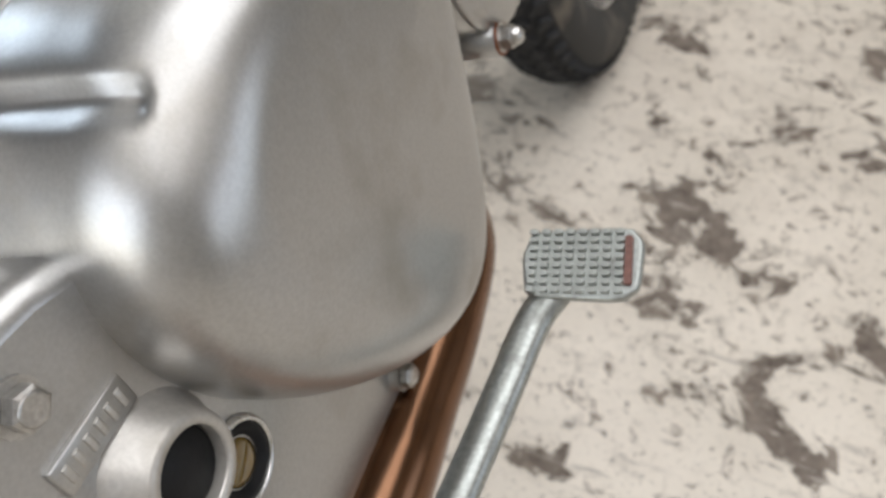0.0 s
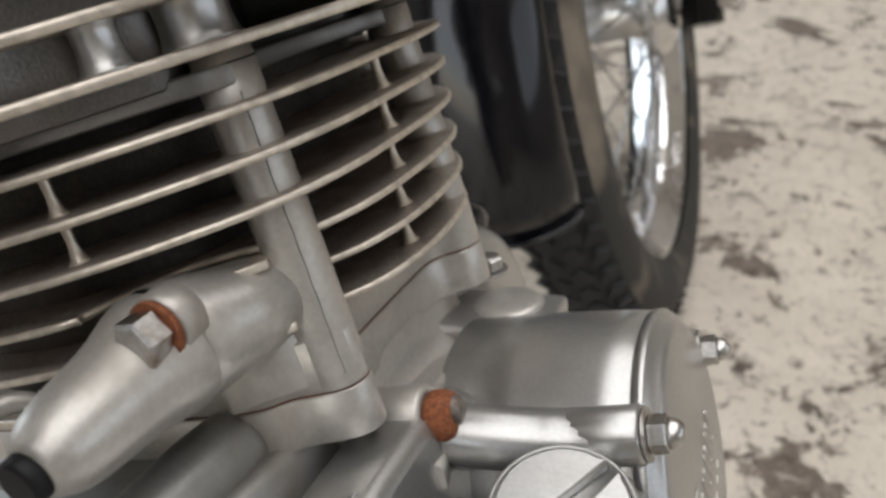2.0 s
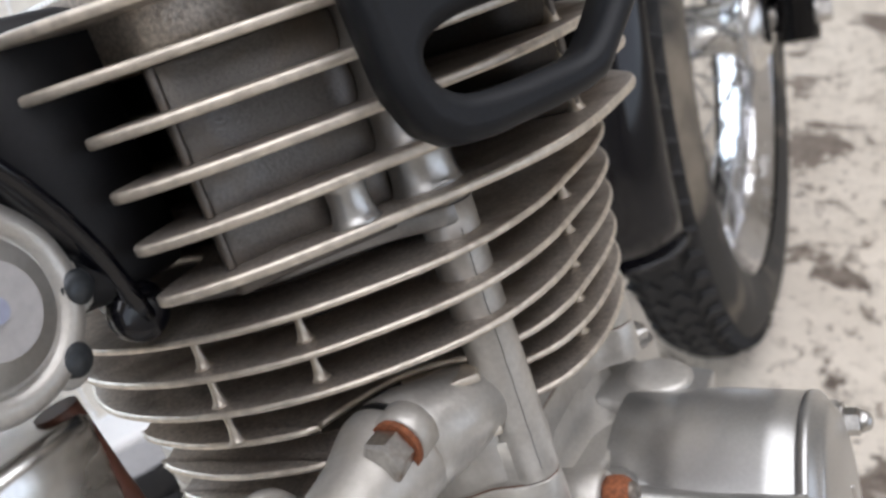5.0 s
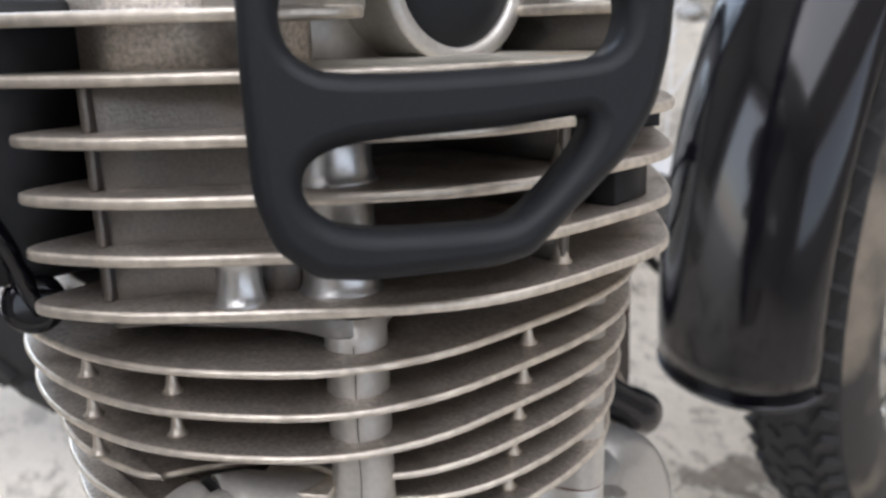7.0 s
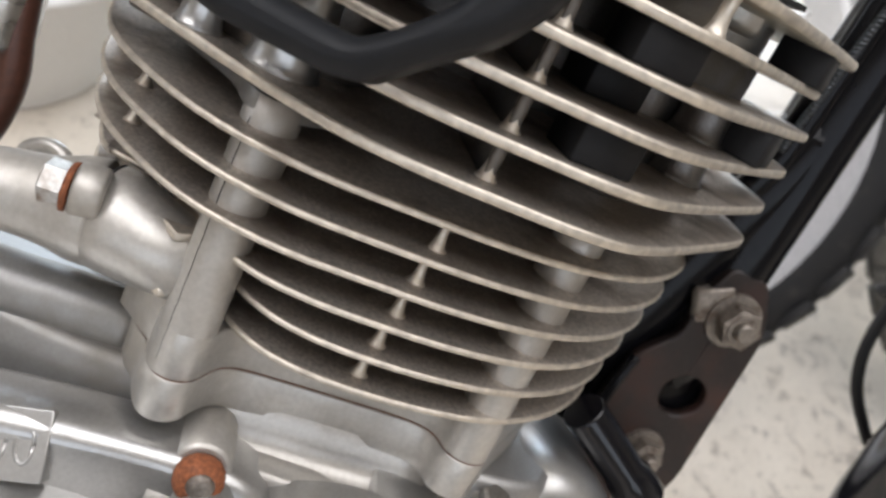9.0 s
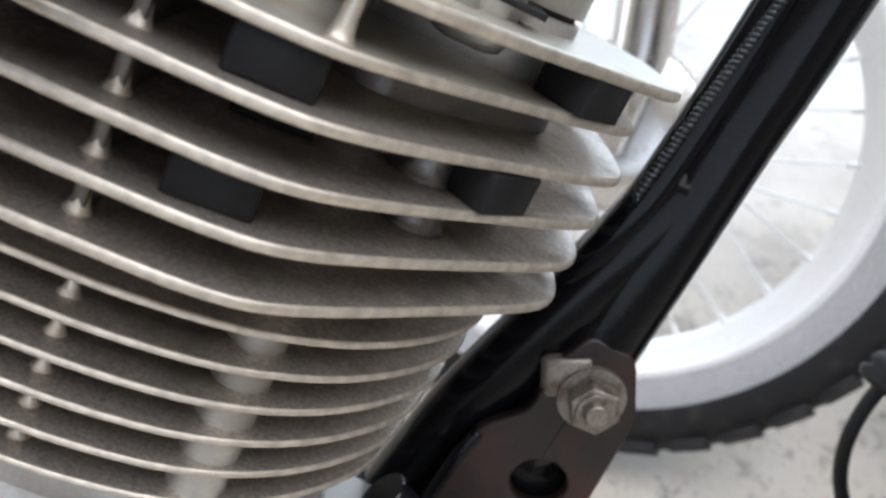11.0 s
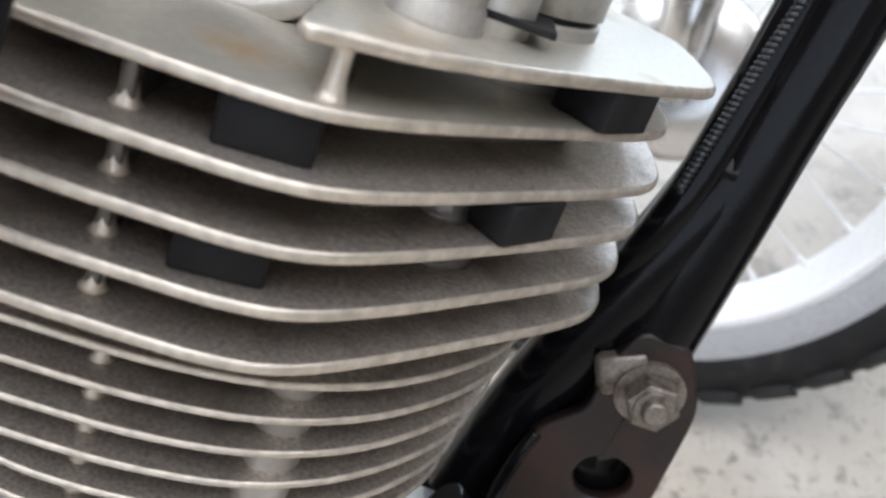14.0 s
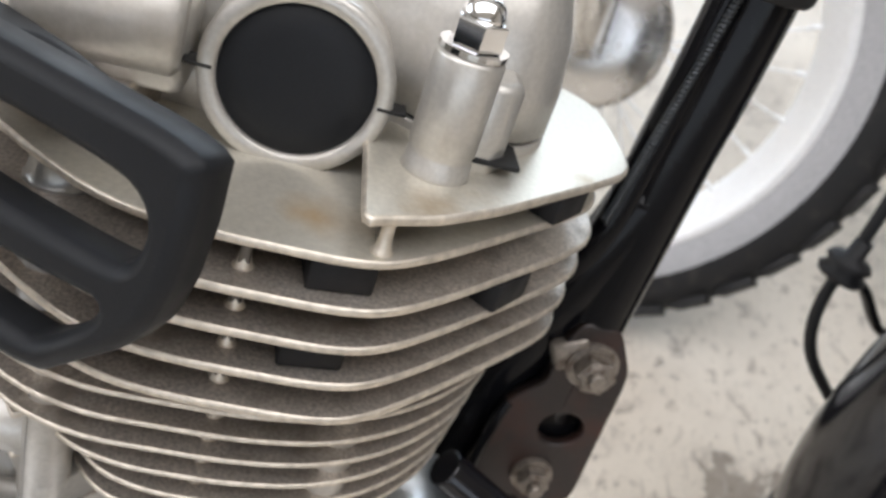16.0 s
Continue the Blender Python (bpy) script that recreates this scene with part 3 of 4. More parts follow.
bm = bmesh.new()
loops = [cover_loop(h, q) for h, q in ((-12, -0.02), (-6, 0.0), (-2, 0.005), (2, 0.01), (6, 0.02), (10, 0.03), (14, 0.045))]
for k in range(1, 19):
    a = radians(k * 5)
    loops.append(cover_loop(14 + 32 * math.sin(a) ** 0.9, 0.045 + 0.955 * (1 - math.cos(a) ** 0.9)))
for q, h in ((0.8, 46.4), (0.5, 46.9), (0.2, 47.0)):
    loops.append([(h, -58 + (y + 58) * q, -165 + (z + 165) * q) for x, y, z in cover_loop(46, 1.0)])
skin(bm, loops)
cover = part("clutch_cover", bm, SATIN, bike, "satin silver clutch cover", ENG)
bm = bmesh.new()
slab(bm, smooth_outline([(22, -88), (-20, -88), (-52, -91), (-86, -101), (-112, -120), (-133, -143), (-143, -168), (-136, -198), (-111, -225), (-70, -248), (-24, -252), (14, -234), (34, -204), (42, -170), (42, -124), (36, -98)], 3), -26, -6, 4.0, side)
part("cover_base", bm, SATIN, cover)
bm = bmesh.new()
turned(bm, (-16, 53, -132.5), (1, 0, 0), [(43, 0), (41.5, 20), (40, 40), (39.2, 48), (38, 48.8)], 56)
part("filter_housing", bm, SATIN, cover)
bm = bmesh.new()
o = smooth_outline([(-50, -88), (100, -96), (104, -150), (90, -190), (30, -236), (-60, -246), (-120, -210), (-130, -150), (-96, -108)], 2)
slab(bm, o, -24, -14.5, 1.5, side)
part("cover_flange", bm, SILVER, cover)
# lower rear face with the shaft boss and the sight glass
bm = bmesh.new()
o = smooth_outline([(-20, -232), (-118, -160), (-160, -160), (-186, -186), (-184, -246), (-120, -296), (-40, -290), (0, -262)], 2)
slab(bm, o, -20, 13, 6, side)
lower = part("lower_cover", bm, SATIN, bike, "satin silver lower rear cover", ENG)
bm = bmesh.new()
turned(bm, (10, -134, -213), (1, 0, 0), [(20, 0), (15.5, 6), (13.5, 12), (12.6, 13), (10.6, 13), (10.2, 12), (10.2, 2)], 36, cap=False)
part("shaft_boss", bm, SILVER, lower)
bm = bmesh.new()
turned(bm, (12, -134, -213), (1, 0, 0), [(10.3, 0), (10.3, 6.5), (9.6, 7.5), (0.5, 7.8)], 28)
part("shaft_plug", bm, RUBBER, lower, "black rubber shaft plug")
bm = bmesh.new()
turned(bm, (11, -114, -229), (1, 0, 0), [(12.5, 0), (12, 3.5), (10.6, 4.5), (10.2, 3.5), (10, 1)], 36, cap=False)
part("bezel", bm, ALU, lower)
bm = bmesh.new()
turned(bm, (11.5, -114, -229), (1, 0, 0), [(10.4, 0), (10.4, 2.8), (8.2, 3.2), (7.6, 1.6), (5.8, 1.4)], 32)
part("sight_ring", bm, RUBBER, lower)
bm = bmesh.new()
turned(bm, (12.2, -114, -229), (1, 0, 0), [(6.4, 0), (6.2, 1.2), (4.5, 1.7), (0.4, 1.9)], 28)
part("sight_glass", bm, OIL, lower, "amber oil behind the sight glass")
bm = bmesh.new()
hexbolt(bm, (13, -156, -179), (1, 0, 0), 8)
part("bolt", bm, STEEL, lower)
bm = bmesh.new()
block(bm, (13.4, -145.2, -194), (2.2, 24, 8), 0.6, ((1, 0, 0), (0, 0.955, 0.29), (0, -0.29, 0.955)))
emb = part("embossed_panel", bm, SATIN, lower, "raised panel with worn embossed marks")
bm = bmesh.new()
block(bm, Vector((14.5, -145.2, -194)) + Vector((0, 0.955, 0.29)) * -9, (0.9, 1.8, 4.4), 0.25, ((1, 0, 0), (0, 0.955, 0.29), (0, -0.29, 0.955)))
bar = part("mark_bar", bm, SILVER, emb)
for k in range(1, 6):
    same_part("mark_bar", bar, emb, Matrix.Translation(Vector((0, 0.955, 0.29)) * 3.6 * k * MM))
bm = bmesh.new()
rod(bm, (-8, -40, -257), (15, -40, -257), 5.4, 1)
lug = part("bolt_lug", bm, SATIN, lower)
bm = bmesh.new()
hexbolt(bm, (15, -40, -257), (1, 0, 0), 7, 0.8)
part("bolt", bm, STEEL, lug, "dull hexagon bolt")
# seam bolts on their lugs, along the rear of the cover
for y, z in ((-54, -96.5), (-97, -112)):
    bm = bmesh.new()
    rod(bm, (-44, y, z), (-1.5, y, z), 6.6, 1.2)
    lug = part("bolt_lug", bm, SILVER, cover)
    bm = bmesh.new()
    hexbolt(bm, (-1.5, y, z), (1, 0, 0), 7.6, 1.0)
    part("bolt", bm, STEEL, lug, "dull hexagon bolt")
# rusty bolt on its lug
bm = bmesh.new()
rod(bm, (-26, 14, -91), (-8.5, 14, -91), 7.2, 1.0)
lug = part("bolt_lug", bm, SILVER, cover)
bm = bmesh.new()
turned(bm, (-8.4, 14, -91.5), (1, 0, 0), [(5.6, 0), (6.0, 1.2), (6.0, 3.4), (5.4, 5.0), (4.2, 6.2), (3.0, 6.4)], 24)
part("rust_washer", bm, RUST, lug, "thick orange rust round the bolt")
bm = bmesh.new()
turned(bm, (-6, 14.4, -90.4), (1, 0, 0), [(3.3, 0), (3.3, 4.2), (2.6, 5.0), (0.5, 5.2)], 20)
part("bolt", bm, DULL, lug, "worn bolt end inside the rust")
# ridge that runs from the lug to the filter cover
bm = bmesh.new()
swept(bm, curve_points([(-16, 16, -96), (0, 18, -100), (14, 21, -104), (28, 22.6, -106)], 5), [7.5] * 12 + [7.0] * 4, 20)
part("oil_ridge", bm, SATIN, cover)
# plug on top of the filter housing
bm = bmesh.new()
block(bm, (-13, 70, -97), (36, 24, 11), 1.4, ((0.98, 0, -0.2), (0, 1, 0), (0.2, 0, 0.98)))
boss = part("plug_boss", bm, SATIN, cover)
bm = bmesh.new()
turned(bm, (-10, 74, -93.5), (0.15, 0, 1), [(10.5, 0), (10.5, 1.4), (9.6, 2.2), (8.6, 2.6), (1, 2.7)], 32)
part("plug", bm, SILVER, boss)
# raised panel with embossed marks
PA, PB = Vector((0.08, 0.96, 0.24)).normalized(), Vector((0.53, 0.14, -0.84)).normalized()
PB = (PB - PA * PB.dot(PA)).normalized()
PN = PB.cross(PA) * -1
PN = PN if PN.z > 0 else -PN
PC = Vector((-4.6, -31.9, -98.1)) - PA * 2.7 - PB * 2.4 + PN * 0.3
bm = bmesh.new()
block(bm, PC - PN * 3.6, (33, 16, 6.0), 0.6, (PA, PB, PN))
panel = part("embossed_panel", bm, SATIN, cover, "raised panel with worn embossed marks")
bm = bmesh.new()
slotted_mark = [(1.9 * math.cos(radians(q)), 4.2 * math.sin(radians(q))) for q in range(0, 360, 30)]
PO = PC - PN * 0.75 - PA * 11.6
swept(bm, [PO + PA * u + PB * v for u, v in slotted_mark + slotted_mark[:1]], 0.55, 6)
bar = part("mark_bar", bm, SATIN, panel)
for k in range(1, 5):
    same_part("mark_bar", bar, panel, Matrix.Translation(PA * 5.8 * k * MM))
# filler cap with a finger grip
FA = Vector((0.25, -0.40, 0.88)).normalized()
FO = Vector((26.3, -9.0, -101.5))
bm = bmesh.new()
turned(bm, FO - FA * 22, FA, [(23, 0), (18, 8), (15.2, 16), (14.2, 21.4)], 40)
part("filler_neck", bm, SATIN, cover)
bm = bmesh.new()
turned(bm, FO - FA * 0.6, FA, [(14.6, 0), (15.0, 0.9), (14.9, 2.0), (14.3, 2.9), (13.9, 2.9), (13.5, 0.4), (1, 0.2)], 48)
cap = part("filler_cap", bm, SATIN, cover, "silver oil filler cap with a finger grip")
FB = Vector((0.54, 0.84, -0.06))
FB = (FB - FA * FB.dot(FA)).normalized()
FC = FA.cross(FB)
FC = FC if FC.x < 0 else -FC
for side_of, gap in ((1, 1.3), (-1, 1.5)):
    bm = bmesh.new()
    start = math.degrees(math.asin(gap / 13.3))
    half = [(13.3 * math.cos(radians(q)), side_of * 13.3 * math.sin(radians(q))) for q in [start + (180 - 2 * start) * k / 20 for k in range(21)]]
    half[-1] = (-11.0, side_of * gap * 2.2)
    slab(bm, half if side_of > 0 else half[::-1], -0.2, 3.4, 0.6, lambda u, v, h: FO + FB * u + FC * v + FA * h)
    part("grip", bm, SATIN, cap)
# filter cover: round plate with three lugs and plain raised lettering bars
bm = bmesh.new()
turned(bm, (32.8, 53, -132.5), (1, 0, 0), [(39.4, 0), (39.4, 1.8), (38.6, 2.8), (36.6, 3.2), (35.8, 5.0), (34, 6.0), (10, 6.3), (1, 6.4)], 56)
plate = part("filter_cover", bm, SATIN, bike, "round silver oil filter cover", ENG)
for y, z in ((22.6, -104.5), (93.3, -123), (44.4, -172.8)):
    bm = bmesh.new()
    rod(bm, (14, y, z), (36.5, y, z), 6.8, 1.0)
    lug = part("lug", bm, SATIN, plate)
    bm = bmesh.new()
    acorn(bm, (36.4, y, z), (1, 0, 0), 7.6)
    part("cap_nut", bm, STEEL, lug, "steel cap nut with a trace of rust")
    bm = bmesh.new()
    turned(bm, (36.5, y, z), (1, 0, 0), [(6.2, 0), (6.2, 0.7)], 24)
    part("washer", bm, RUST if z < -150 else STEEL, lug)
bm = bmesh.new()
SD = Vector((0, 0.93, 0.36))
SU = Vector((0, -0.36, 0.93))
o = Vector((39.0, 53, -138))
swept(bm, curve_points([o + SD * u + SU * v for u, v in ((-20, -7), (-14, -8), (-11, -3), (-17, 2), (-14, 8), (-8, 7))], 5), 1.0, 8)
mark = part("mark_bar", bm, SILVER, plate, "raised slanting marks")
for k in range(4):
    bm = bmesh.new()
    swept(bm, curve_points([o + SD * (-5 + 7 * k + u) + SU * v for u, v in ((-2, 3), (-2.4, -4), (0.6, -5.5), (2.4, 3.5), (1.8, -5))], 4), 0.9, 8)
    part("mark_bar", bm, SILVER, plate, "raised slanting marks")
bm = bmesh.new()
block(bm, o + SD * -2 + SU * -14, (0.9, 2.6, 0.9), 0.2, (Vector((1, 0, 0)), SD, SU))
bar = part("mark_bar", bm, SILVER, plate)
for k in range(1, 4):
    same_part("mark_bar", bar, plate, Matrix.Translation(SD * 5 * k * MM))
bm = bmesh.new()
turned(bm, (36.4, 17.5, -122.5), (1, 0, 0), [(0.9, 0), (0.9, 0.3)], 10)
part("pin_hole", bm, DARK, plate)

# chain tensioner on the rear of the cylinder
bm = bmesh.new()
swept(bm, [(-24, -2, -50), (-28, -12, -50), (-31.5, -20, -49.4), (-33.4, -25.7, -49.1)], [9.0, 10.6, 12.2, 12.4], 32)
tens = part("tensioner", bm, SILVER, bike, "weathered silver chain tensioner housing", ENG)
bm = bmesh.new()
rod(bm, (-33.4, -25.7, -49.1), (-33.5, -26.2, -49.1), 12.3, 0.1, 32)
part("joint_line", bm, DARK, tens)
bm = bmesh.new()
swept(bm, curve_points([(-33.5, -26.2, -49.1), (-34, -31, -49.8), (-34.8, -38, -50.8), (-35.8, -47, -52), (-36.6, -54, -53), (-37, -59, -53.6)], 4), [12.4, 12.6, 12.6, 12.5, 12.3, 11.9, 11.4, 10.9, 10.4, 10.1, 9.8, 9.6, 9.4, 9.2, 8.9, 8.6, 8.2, 7.6, 6.8, 6.0, 5.0], 28)
part("tensioner_body", bm, SILVER, tens, "rough cast housing end")
bm = bmesh.new()
rod(bm, (-26.6, -25.9, -42), (-26.8, -32.6, -42.4), 6.4, 0.8, 24)
part("bolt_seat", bm, SILVER, tens)
bm = bmesh.new()
turned(bm, (-26.5, -32.6, -42.4), (-0.1, -1, -0.05), [(5.8, 0), (5.8, 1.3)], 24)
part("rust_washer", bm, RUST, tens, "orange rusty washer")
bm = bmesh.new()
hexagon(bm, (-26.6, -33.8, -42.4), (-0.1, -1, -0.05), 8.8, 5.5, 0.8)
part("bolt", bm, STEEL, tens)
bm = bmesh.new()
rod(bm, (-36.9, -58, -53.5), (-37.2, -62, -53.9), 4.6, 0.8)
part("end_plug", bm, RUBBER, tens, "black end plug")

# head cover with camshaft end plug
bm = bmesh.new()
o = smooth_outline(mirrored([(-60, 4), (-50, 6), (-47, 24), (-47, 66), (-40, 76), (-38, 98), (-50, 110), (-62, 112)]), 2)
slab(bm, o, 41, 57.2, 0.8)
part("head_top", bm, SILVER, head)
bm = bmesh.new()
slab(bm, inset(o, 1.6), 57.1, 58.6, 0.3)
part("head_gasket", bm, DARK, head)
bm = bmesh.new()
steps = ((0, 58.5), (0, 70), (2, 84), (6, 96), (14, 104), (24, 108))
skin(bm, [[(u, v, h) for u, v in inset(o, q)] for q, h in steps])
rocker = part("head_cover", bm, SILVER, bike, "silver cylinder head cover", ENG)
bm = bmesh.new()
turned(bm, (-50, 43.8, 63.6), (1, 0, 0), [(22.4, 0), (22.6, 10), (22.8, 18.5), (22.2, 19.6), (18.9, 19.6), (18.3, 18.6), (18.3, 6)], 56, cap=False)
part("cam_boss", bm, SILVER, rocker, "cast ring round the camshaft end")
bm = bmesh.new()
turned(bm, (-46, 43.8, 63.6), (1, 0, 0), [(18.6, 0), (18.6, 13.2), (17.9, 14.2), (12, 14.8), (1, 15)], 48)
part("cam_plug", bm, GUARD, rocker, "matt black rubber camshaft plug")
for s in (-1, 1):
    bm = bmesh.new()
    block(bm, (-33.2, 43.8 + s * 22.6, 62.6), (6, 7.0, 0.9), 0.2)
    part("joint_line", bm, DARK, rocker)
bm = bmesh.new()
turned(bm, (-24, 79, 54), (0, 0, 1), [(8.6, 0), (8.1, 1.0), (8.0, 4), (7.6, 4.6), (7.6, 6), (8.1, 6.6), (8.1, 28.4), (7.4, 30)], 36)
post = part("bolt_post", bm, SILVER, rocker, "round silver bolt column")
bm = bmesh.new()
acorn(bm, (-24, 79, 84), (0, 0, 1), 11)
part("cap_nut", bm, CHROME, post, "chrome cap nut")
bm = bmesh.new()
block(bm, (-36, 88, 62), (18, 15, 30), 4)
part("cover_lug", bm, SILVER, rocker)
bm = bmesh.new()
block(bm, (-33, 92, 57.6), (13, 15, 1.3), 0.3)
part("joint_line", bm, DARK, rocker)
bm = bmesh.new()
rod(bm, (-32, -16, 70), (-34, 18, 70), 12.5, 2.0, 32)
block(bm, (-44, 2, 64), (26, 34, 22), 3)
tap = part("tappet_cover", bm, SILVER, rocker, "silver tappet cover")
bm = bmesh.new()
turned(bm, (-33, 12, 82), (0, 0, 1), [(6, 0), (6, 1.2)], 24)
part("rust_washer", bm, RUST, tap)
bm = bmesh.new()
hexagon(bm, (-33, 12, 83.2), (0, 0, 1), 10, 5, 0.7)
part("bolt", bm, STEEL, tap)

# black guard with two slots and a turned-in top
GN = Vector((0.85, -0.52, 0.10)).normalized()
GU = Vector((0, 0, 1)).cross(GN).normalized()
GW = GN.cross(GU)
G0 = Vector((23, 5.5, 13.4))
OUT = [(-43.5, 60), (-44, 30), (-43.5, 12), (-40.5, 3.6), (-34.5, -1.2), (-27, -2.2), (-5, -1.6), (1.2, -0.2), (6.5, 4.8), (18, 15.2), (23.4, 23.6), (26, 33), (27.4, 46), (27, 60)]
SLOT_A = [(-36.4, 13.5), (-34.4, 17.8), (-27, 20.2), (-6.4, 20.8), (8, 22.2), (12.6, 22.6), (10.4, 17.2), (-0.6, 6.4), (-6, 5.4), (-28, 5.8), (-34, 8.6)]
SLOT_B = [(-38, 39), (-36, 33), (-29, 30), (12, 31), (17, 33.5), (19, 40), (17, 46.5), (8, 49), (-28, 49), (-36, 46)]


def slotted(bm, outer, holes, depth, place, bev=2.2):
    """A plate with rounded outer and inner edges and openings right through it."""
    def loops_of(o, sign):
        b = bev * sign
        return [(inset(o, b), 0.0), (inset(o, b * 0.55), -bev * 0.18), (inset(o, b * 0.08), -bev * 0.75), (o, -bev), (o, -depth + 1.0), (inset(o, sign * 0.8), -depth)]
    tops, bottoms = [], []
    for o, sign in [(outer, 1)] + [(h, -1) for h in holes]:
        rings = skin(bm, [[place(u, v, h) for u, v in q] for q, h in loops_of(o, sign)], cap=False)
        tops.append(rings[0])
        bottoms.append(rings[-1])
    for group in (tops, bottoms):
        edges = []
        for ring in group:
            edges += [bm.edges.get((a, b)) for a, b in zip(ring, ring[1:] + ring[:1])]
        bmesh.ops.triangle_fill(bm, use_beauty=True, use_dissolve=False, edges=edges)


bm = bmesh.new()
slotted(bm, smooth_outline(dense(OUT, (0.0, 0.5)), 2), [smooth_outline(SLOT_A, 2), smooth_outline(SLOT_B, 2)], 10.5, lambda u, v, h: G0 + GU * u + GW * v + GN * h, 3.0)
guard = part("engine_guard", bm, GUARD, bike, "matt black slotted engine guard", ENG)
bm = bmesh.new()
TOP = [(-44, 1), (23, 1), (25, -1.5), (20, -6), (10, -10), (-5, -12.5), (-22, -17), (-44, -20)]
HOLE = [(-26, -2.5), (-12, -2.5), (-2, -3.5), (-4, -7.5), (-14, -9.5), (-27, -11.5)]
slotted(bm, smooth_outline(dense(TOP, (0.0, 0.5)), 2), [smooth_outline(HOLE, 2)], 7, lambda u, v, h: G0 + GU * u + GN * (v - 2) + GW * (58.5 + h), 2.2)
part("guard_top", bm, GUARD, guard)

# carburettor and inlet behind the cylinder
bm = bmesh.new()
turned(bm, (-80, -74, 12), (1, 0, 0.05), [(20, 0), (20, 13.5), (19.2, 15), (15.4, 15.4), (14.9, 13.4), (13.6, 13.2), (13.1, 15.6), (9.4, 16), (8.9, 17.2), (1, 17.4)], 44)
carb = part("carburettor", bm, SILVER, bike, "grey cast carburettor", ENG)
for a in (-10, -52, 130, 172):
    y, z = -74 + 18.5 * math.cos(radians(a)), 12 + 18.5 * math.sin(radians(a))
    bm = bmesh.new()
    rod(bm, (-80, y, z), (-67, y, z), 5.6, 0.6)
    ear = part("screw_ear", bm, SILVER, carb)
    bm = bmesh.new()
    turned(bm, (-67, y, z), (1, 0, 0), [(3.5, 0), (3.5, 2.2), (3.0, 3.0), (0.5, 3.2)], 20)
    part("screw", bm, SCREW, ear, "dark slotted screw")
bm = bmesh.new()
turned(bm, (-62.4, -74, 12.8), (1, 0, 0.05), [(8.6, 0), (8.6, 0.9)], 32)
part("badge", bm, BADGE, carb, "round pale badge with a faded centre")
bm = bmesh.new()
turned(bm, (-61.4, -74, 12.8), (1, 0, 0.05), [(2.4, 0), (2.4, 0.3)], 24)
part("badge_centre", bm, BLUE, carb)
bm = bmesh.new()
rod(bm, (-96, -112, 10), (-96, -40, 14), 17, 1.5, 28)
part("carb_body", bm, SILVER, carb)
bm = bmesh.new()
rod(bm, (-74, -84, -18), (-74, -84, -34), 6.5, 0.8)
part("drain_plug", bm, DULL, carb, "dull brown drain plug")
bm = bmesh.new()
swept(bm, curve_points([(-76, -64, -12), (-75, -62.5, -28), (-75, -61, -40), (-76, -62, -50), (-78, -65, -60), (-84, -74, -74)], 5), 4.4, 14)
part("brown_hose", bm, BROWN, bike, "brown rubber hose", ENG)
bm = bmesh.new()
block(bm, (-80, -80, -24), (24, 40, 22), 5)
part("float_bowl", bm, ALU, carb)
bm = bmesh.new()
swept(bm, curve_points([(-70, -44, -3), (-68, -50, 14), (-67, -60, 32), (-68, -76, 52), (-72, -96, 70)], 5), [6.5] * 21, 14, squash=0.45)
strap = part("inlet_clamp", bm, GLOSS, bike, "black inlet clamp strap", ENG)
bm = bmesh.new()
turned(bm, (-68.5, -44, -2), (1, -0.2, 0), [(6.2, 0), (6.2, 3), (5.2, 4), (3.6, 4.2), (0.5, 4.2)], 28)
part("clamp_bolt", bm, GLOSS, strap)
bm = bmesh.new()
block(bm, (-88, -40, 30), (48, 36, 56), 8)
part("inlet_flange", bm, RUBBER, bike, "black inlet flange", ENG)
# added block, mostly out of view, that stops light from the rear and left
bm = bmesh.new()
block(bm, (-84, -190, 10), (104, 120, 150), 14)
part("rear_light_block", bm, RUBBER, bike, "added black block that keeps rear light off the engine", ENG)
bm = bmesh.new()
turned(bm, (-60, -44, -56), (0.9, -0.4, 0.1), [(9, 0), (9, 2.4), (7.4, 3), (5.4, 2.6), (5.2, 0)], 28, cap=False)
part("hose_eyelet", bm, SILVER, bike, "small silver hose eyelet", ENG)

# frame tube, cable harness and engine bracket
bm = bmesh.new()
swept(bm, curve_points([(-91, 163, -62), (-91, 164, -20), (-91.5, 165, 12), (-92, 166, 50), (-92, 168, 100), (-93, 172, 330)], 4), 13, 24)
tube = part("down_tube", bm, FRAME, bike, "gloss black frame down tube", ENG)
bm = bmesh.new()
swept(bm, curve_points([(-94, 144, -30), (-86, 151, 10), (-86, 155, 40), (-87, 158, 110), (-88, 162, 330)], 4), 5.5, 16)
part("harness", bm, FRAME, tube, "black cable harness along the tube")
bm = bmesh.new()
swept(bm, curve_points([(-96, 133, -104), (-95, 140, -62), (-93, 149, -26), (-91, 158, 8), (-91, 164, 34)], 5), 11.5, 20)
part("lower_tube", bm, FRAME, tube, "black branch tube behind the bracket")
bm = bmesh.new()
pts = []
for k in range(480):
    a = k * 1.25
    z = 24 + k * 0.30
    pts.append((-79.5 + 0.9 * math.cos(a), 148.4 + 0.12 * (z - 24) + 0.9 * math.sin(a), z))
swept(bm, pts, 0.75, 6)
part("twisted_wire", bm, SCREW, tube, "thin twisted wire")
bm = bmesh.new()
turned(bm, (-90, 164, 104), (0, 0, 1), [(18, 0), (19, 1.5), (19, 7), (18, 8.5)], 28)
part("cable_tie", bm, RUBBER, tube)
BR = [(152, -28), (157, -15), (172, -16), (182, -34), (183, -70), (184, -96), (176, -120), (146, -122), (139, -96), (139.5, -70), (142.5, -54), (153, -43)]
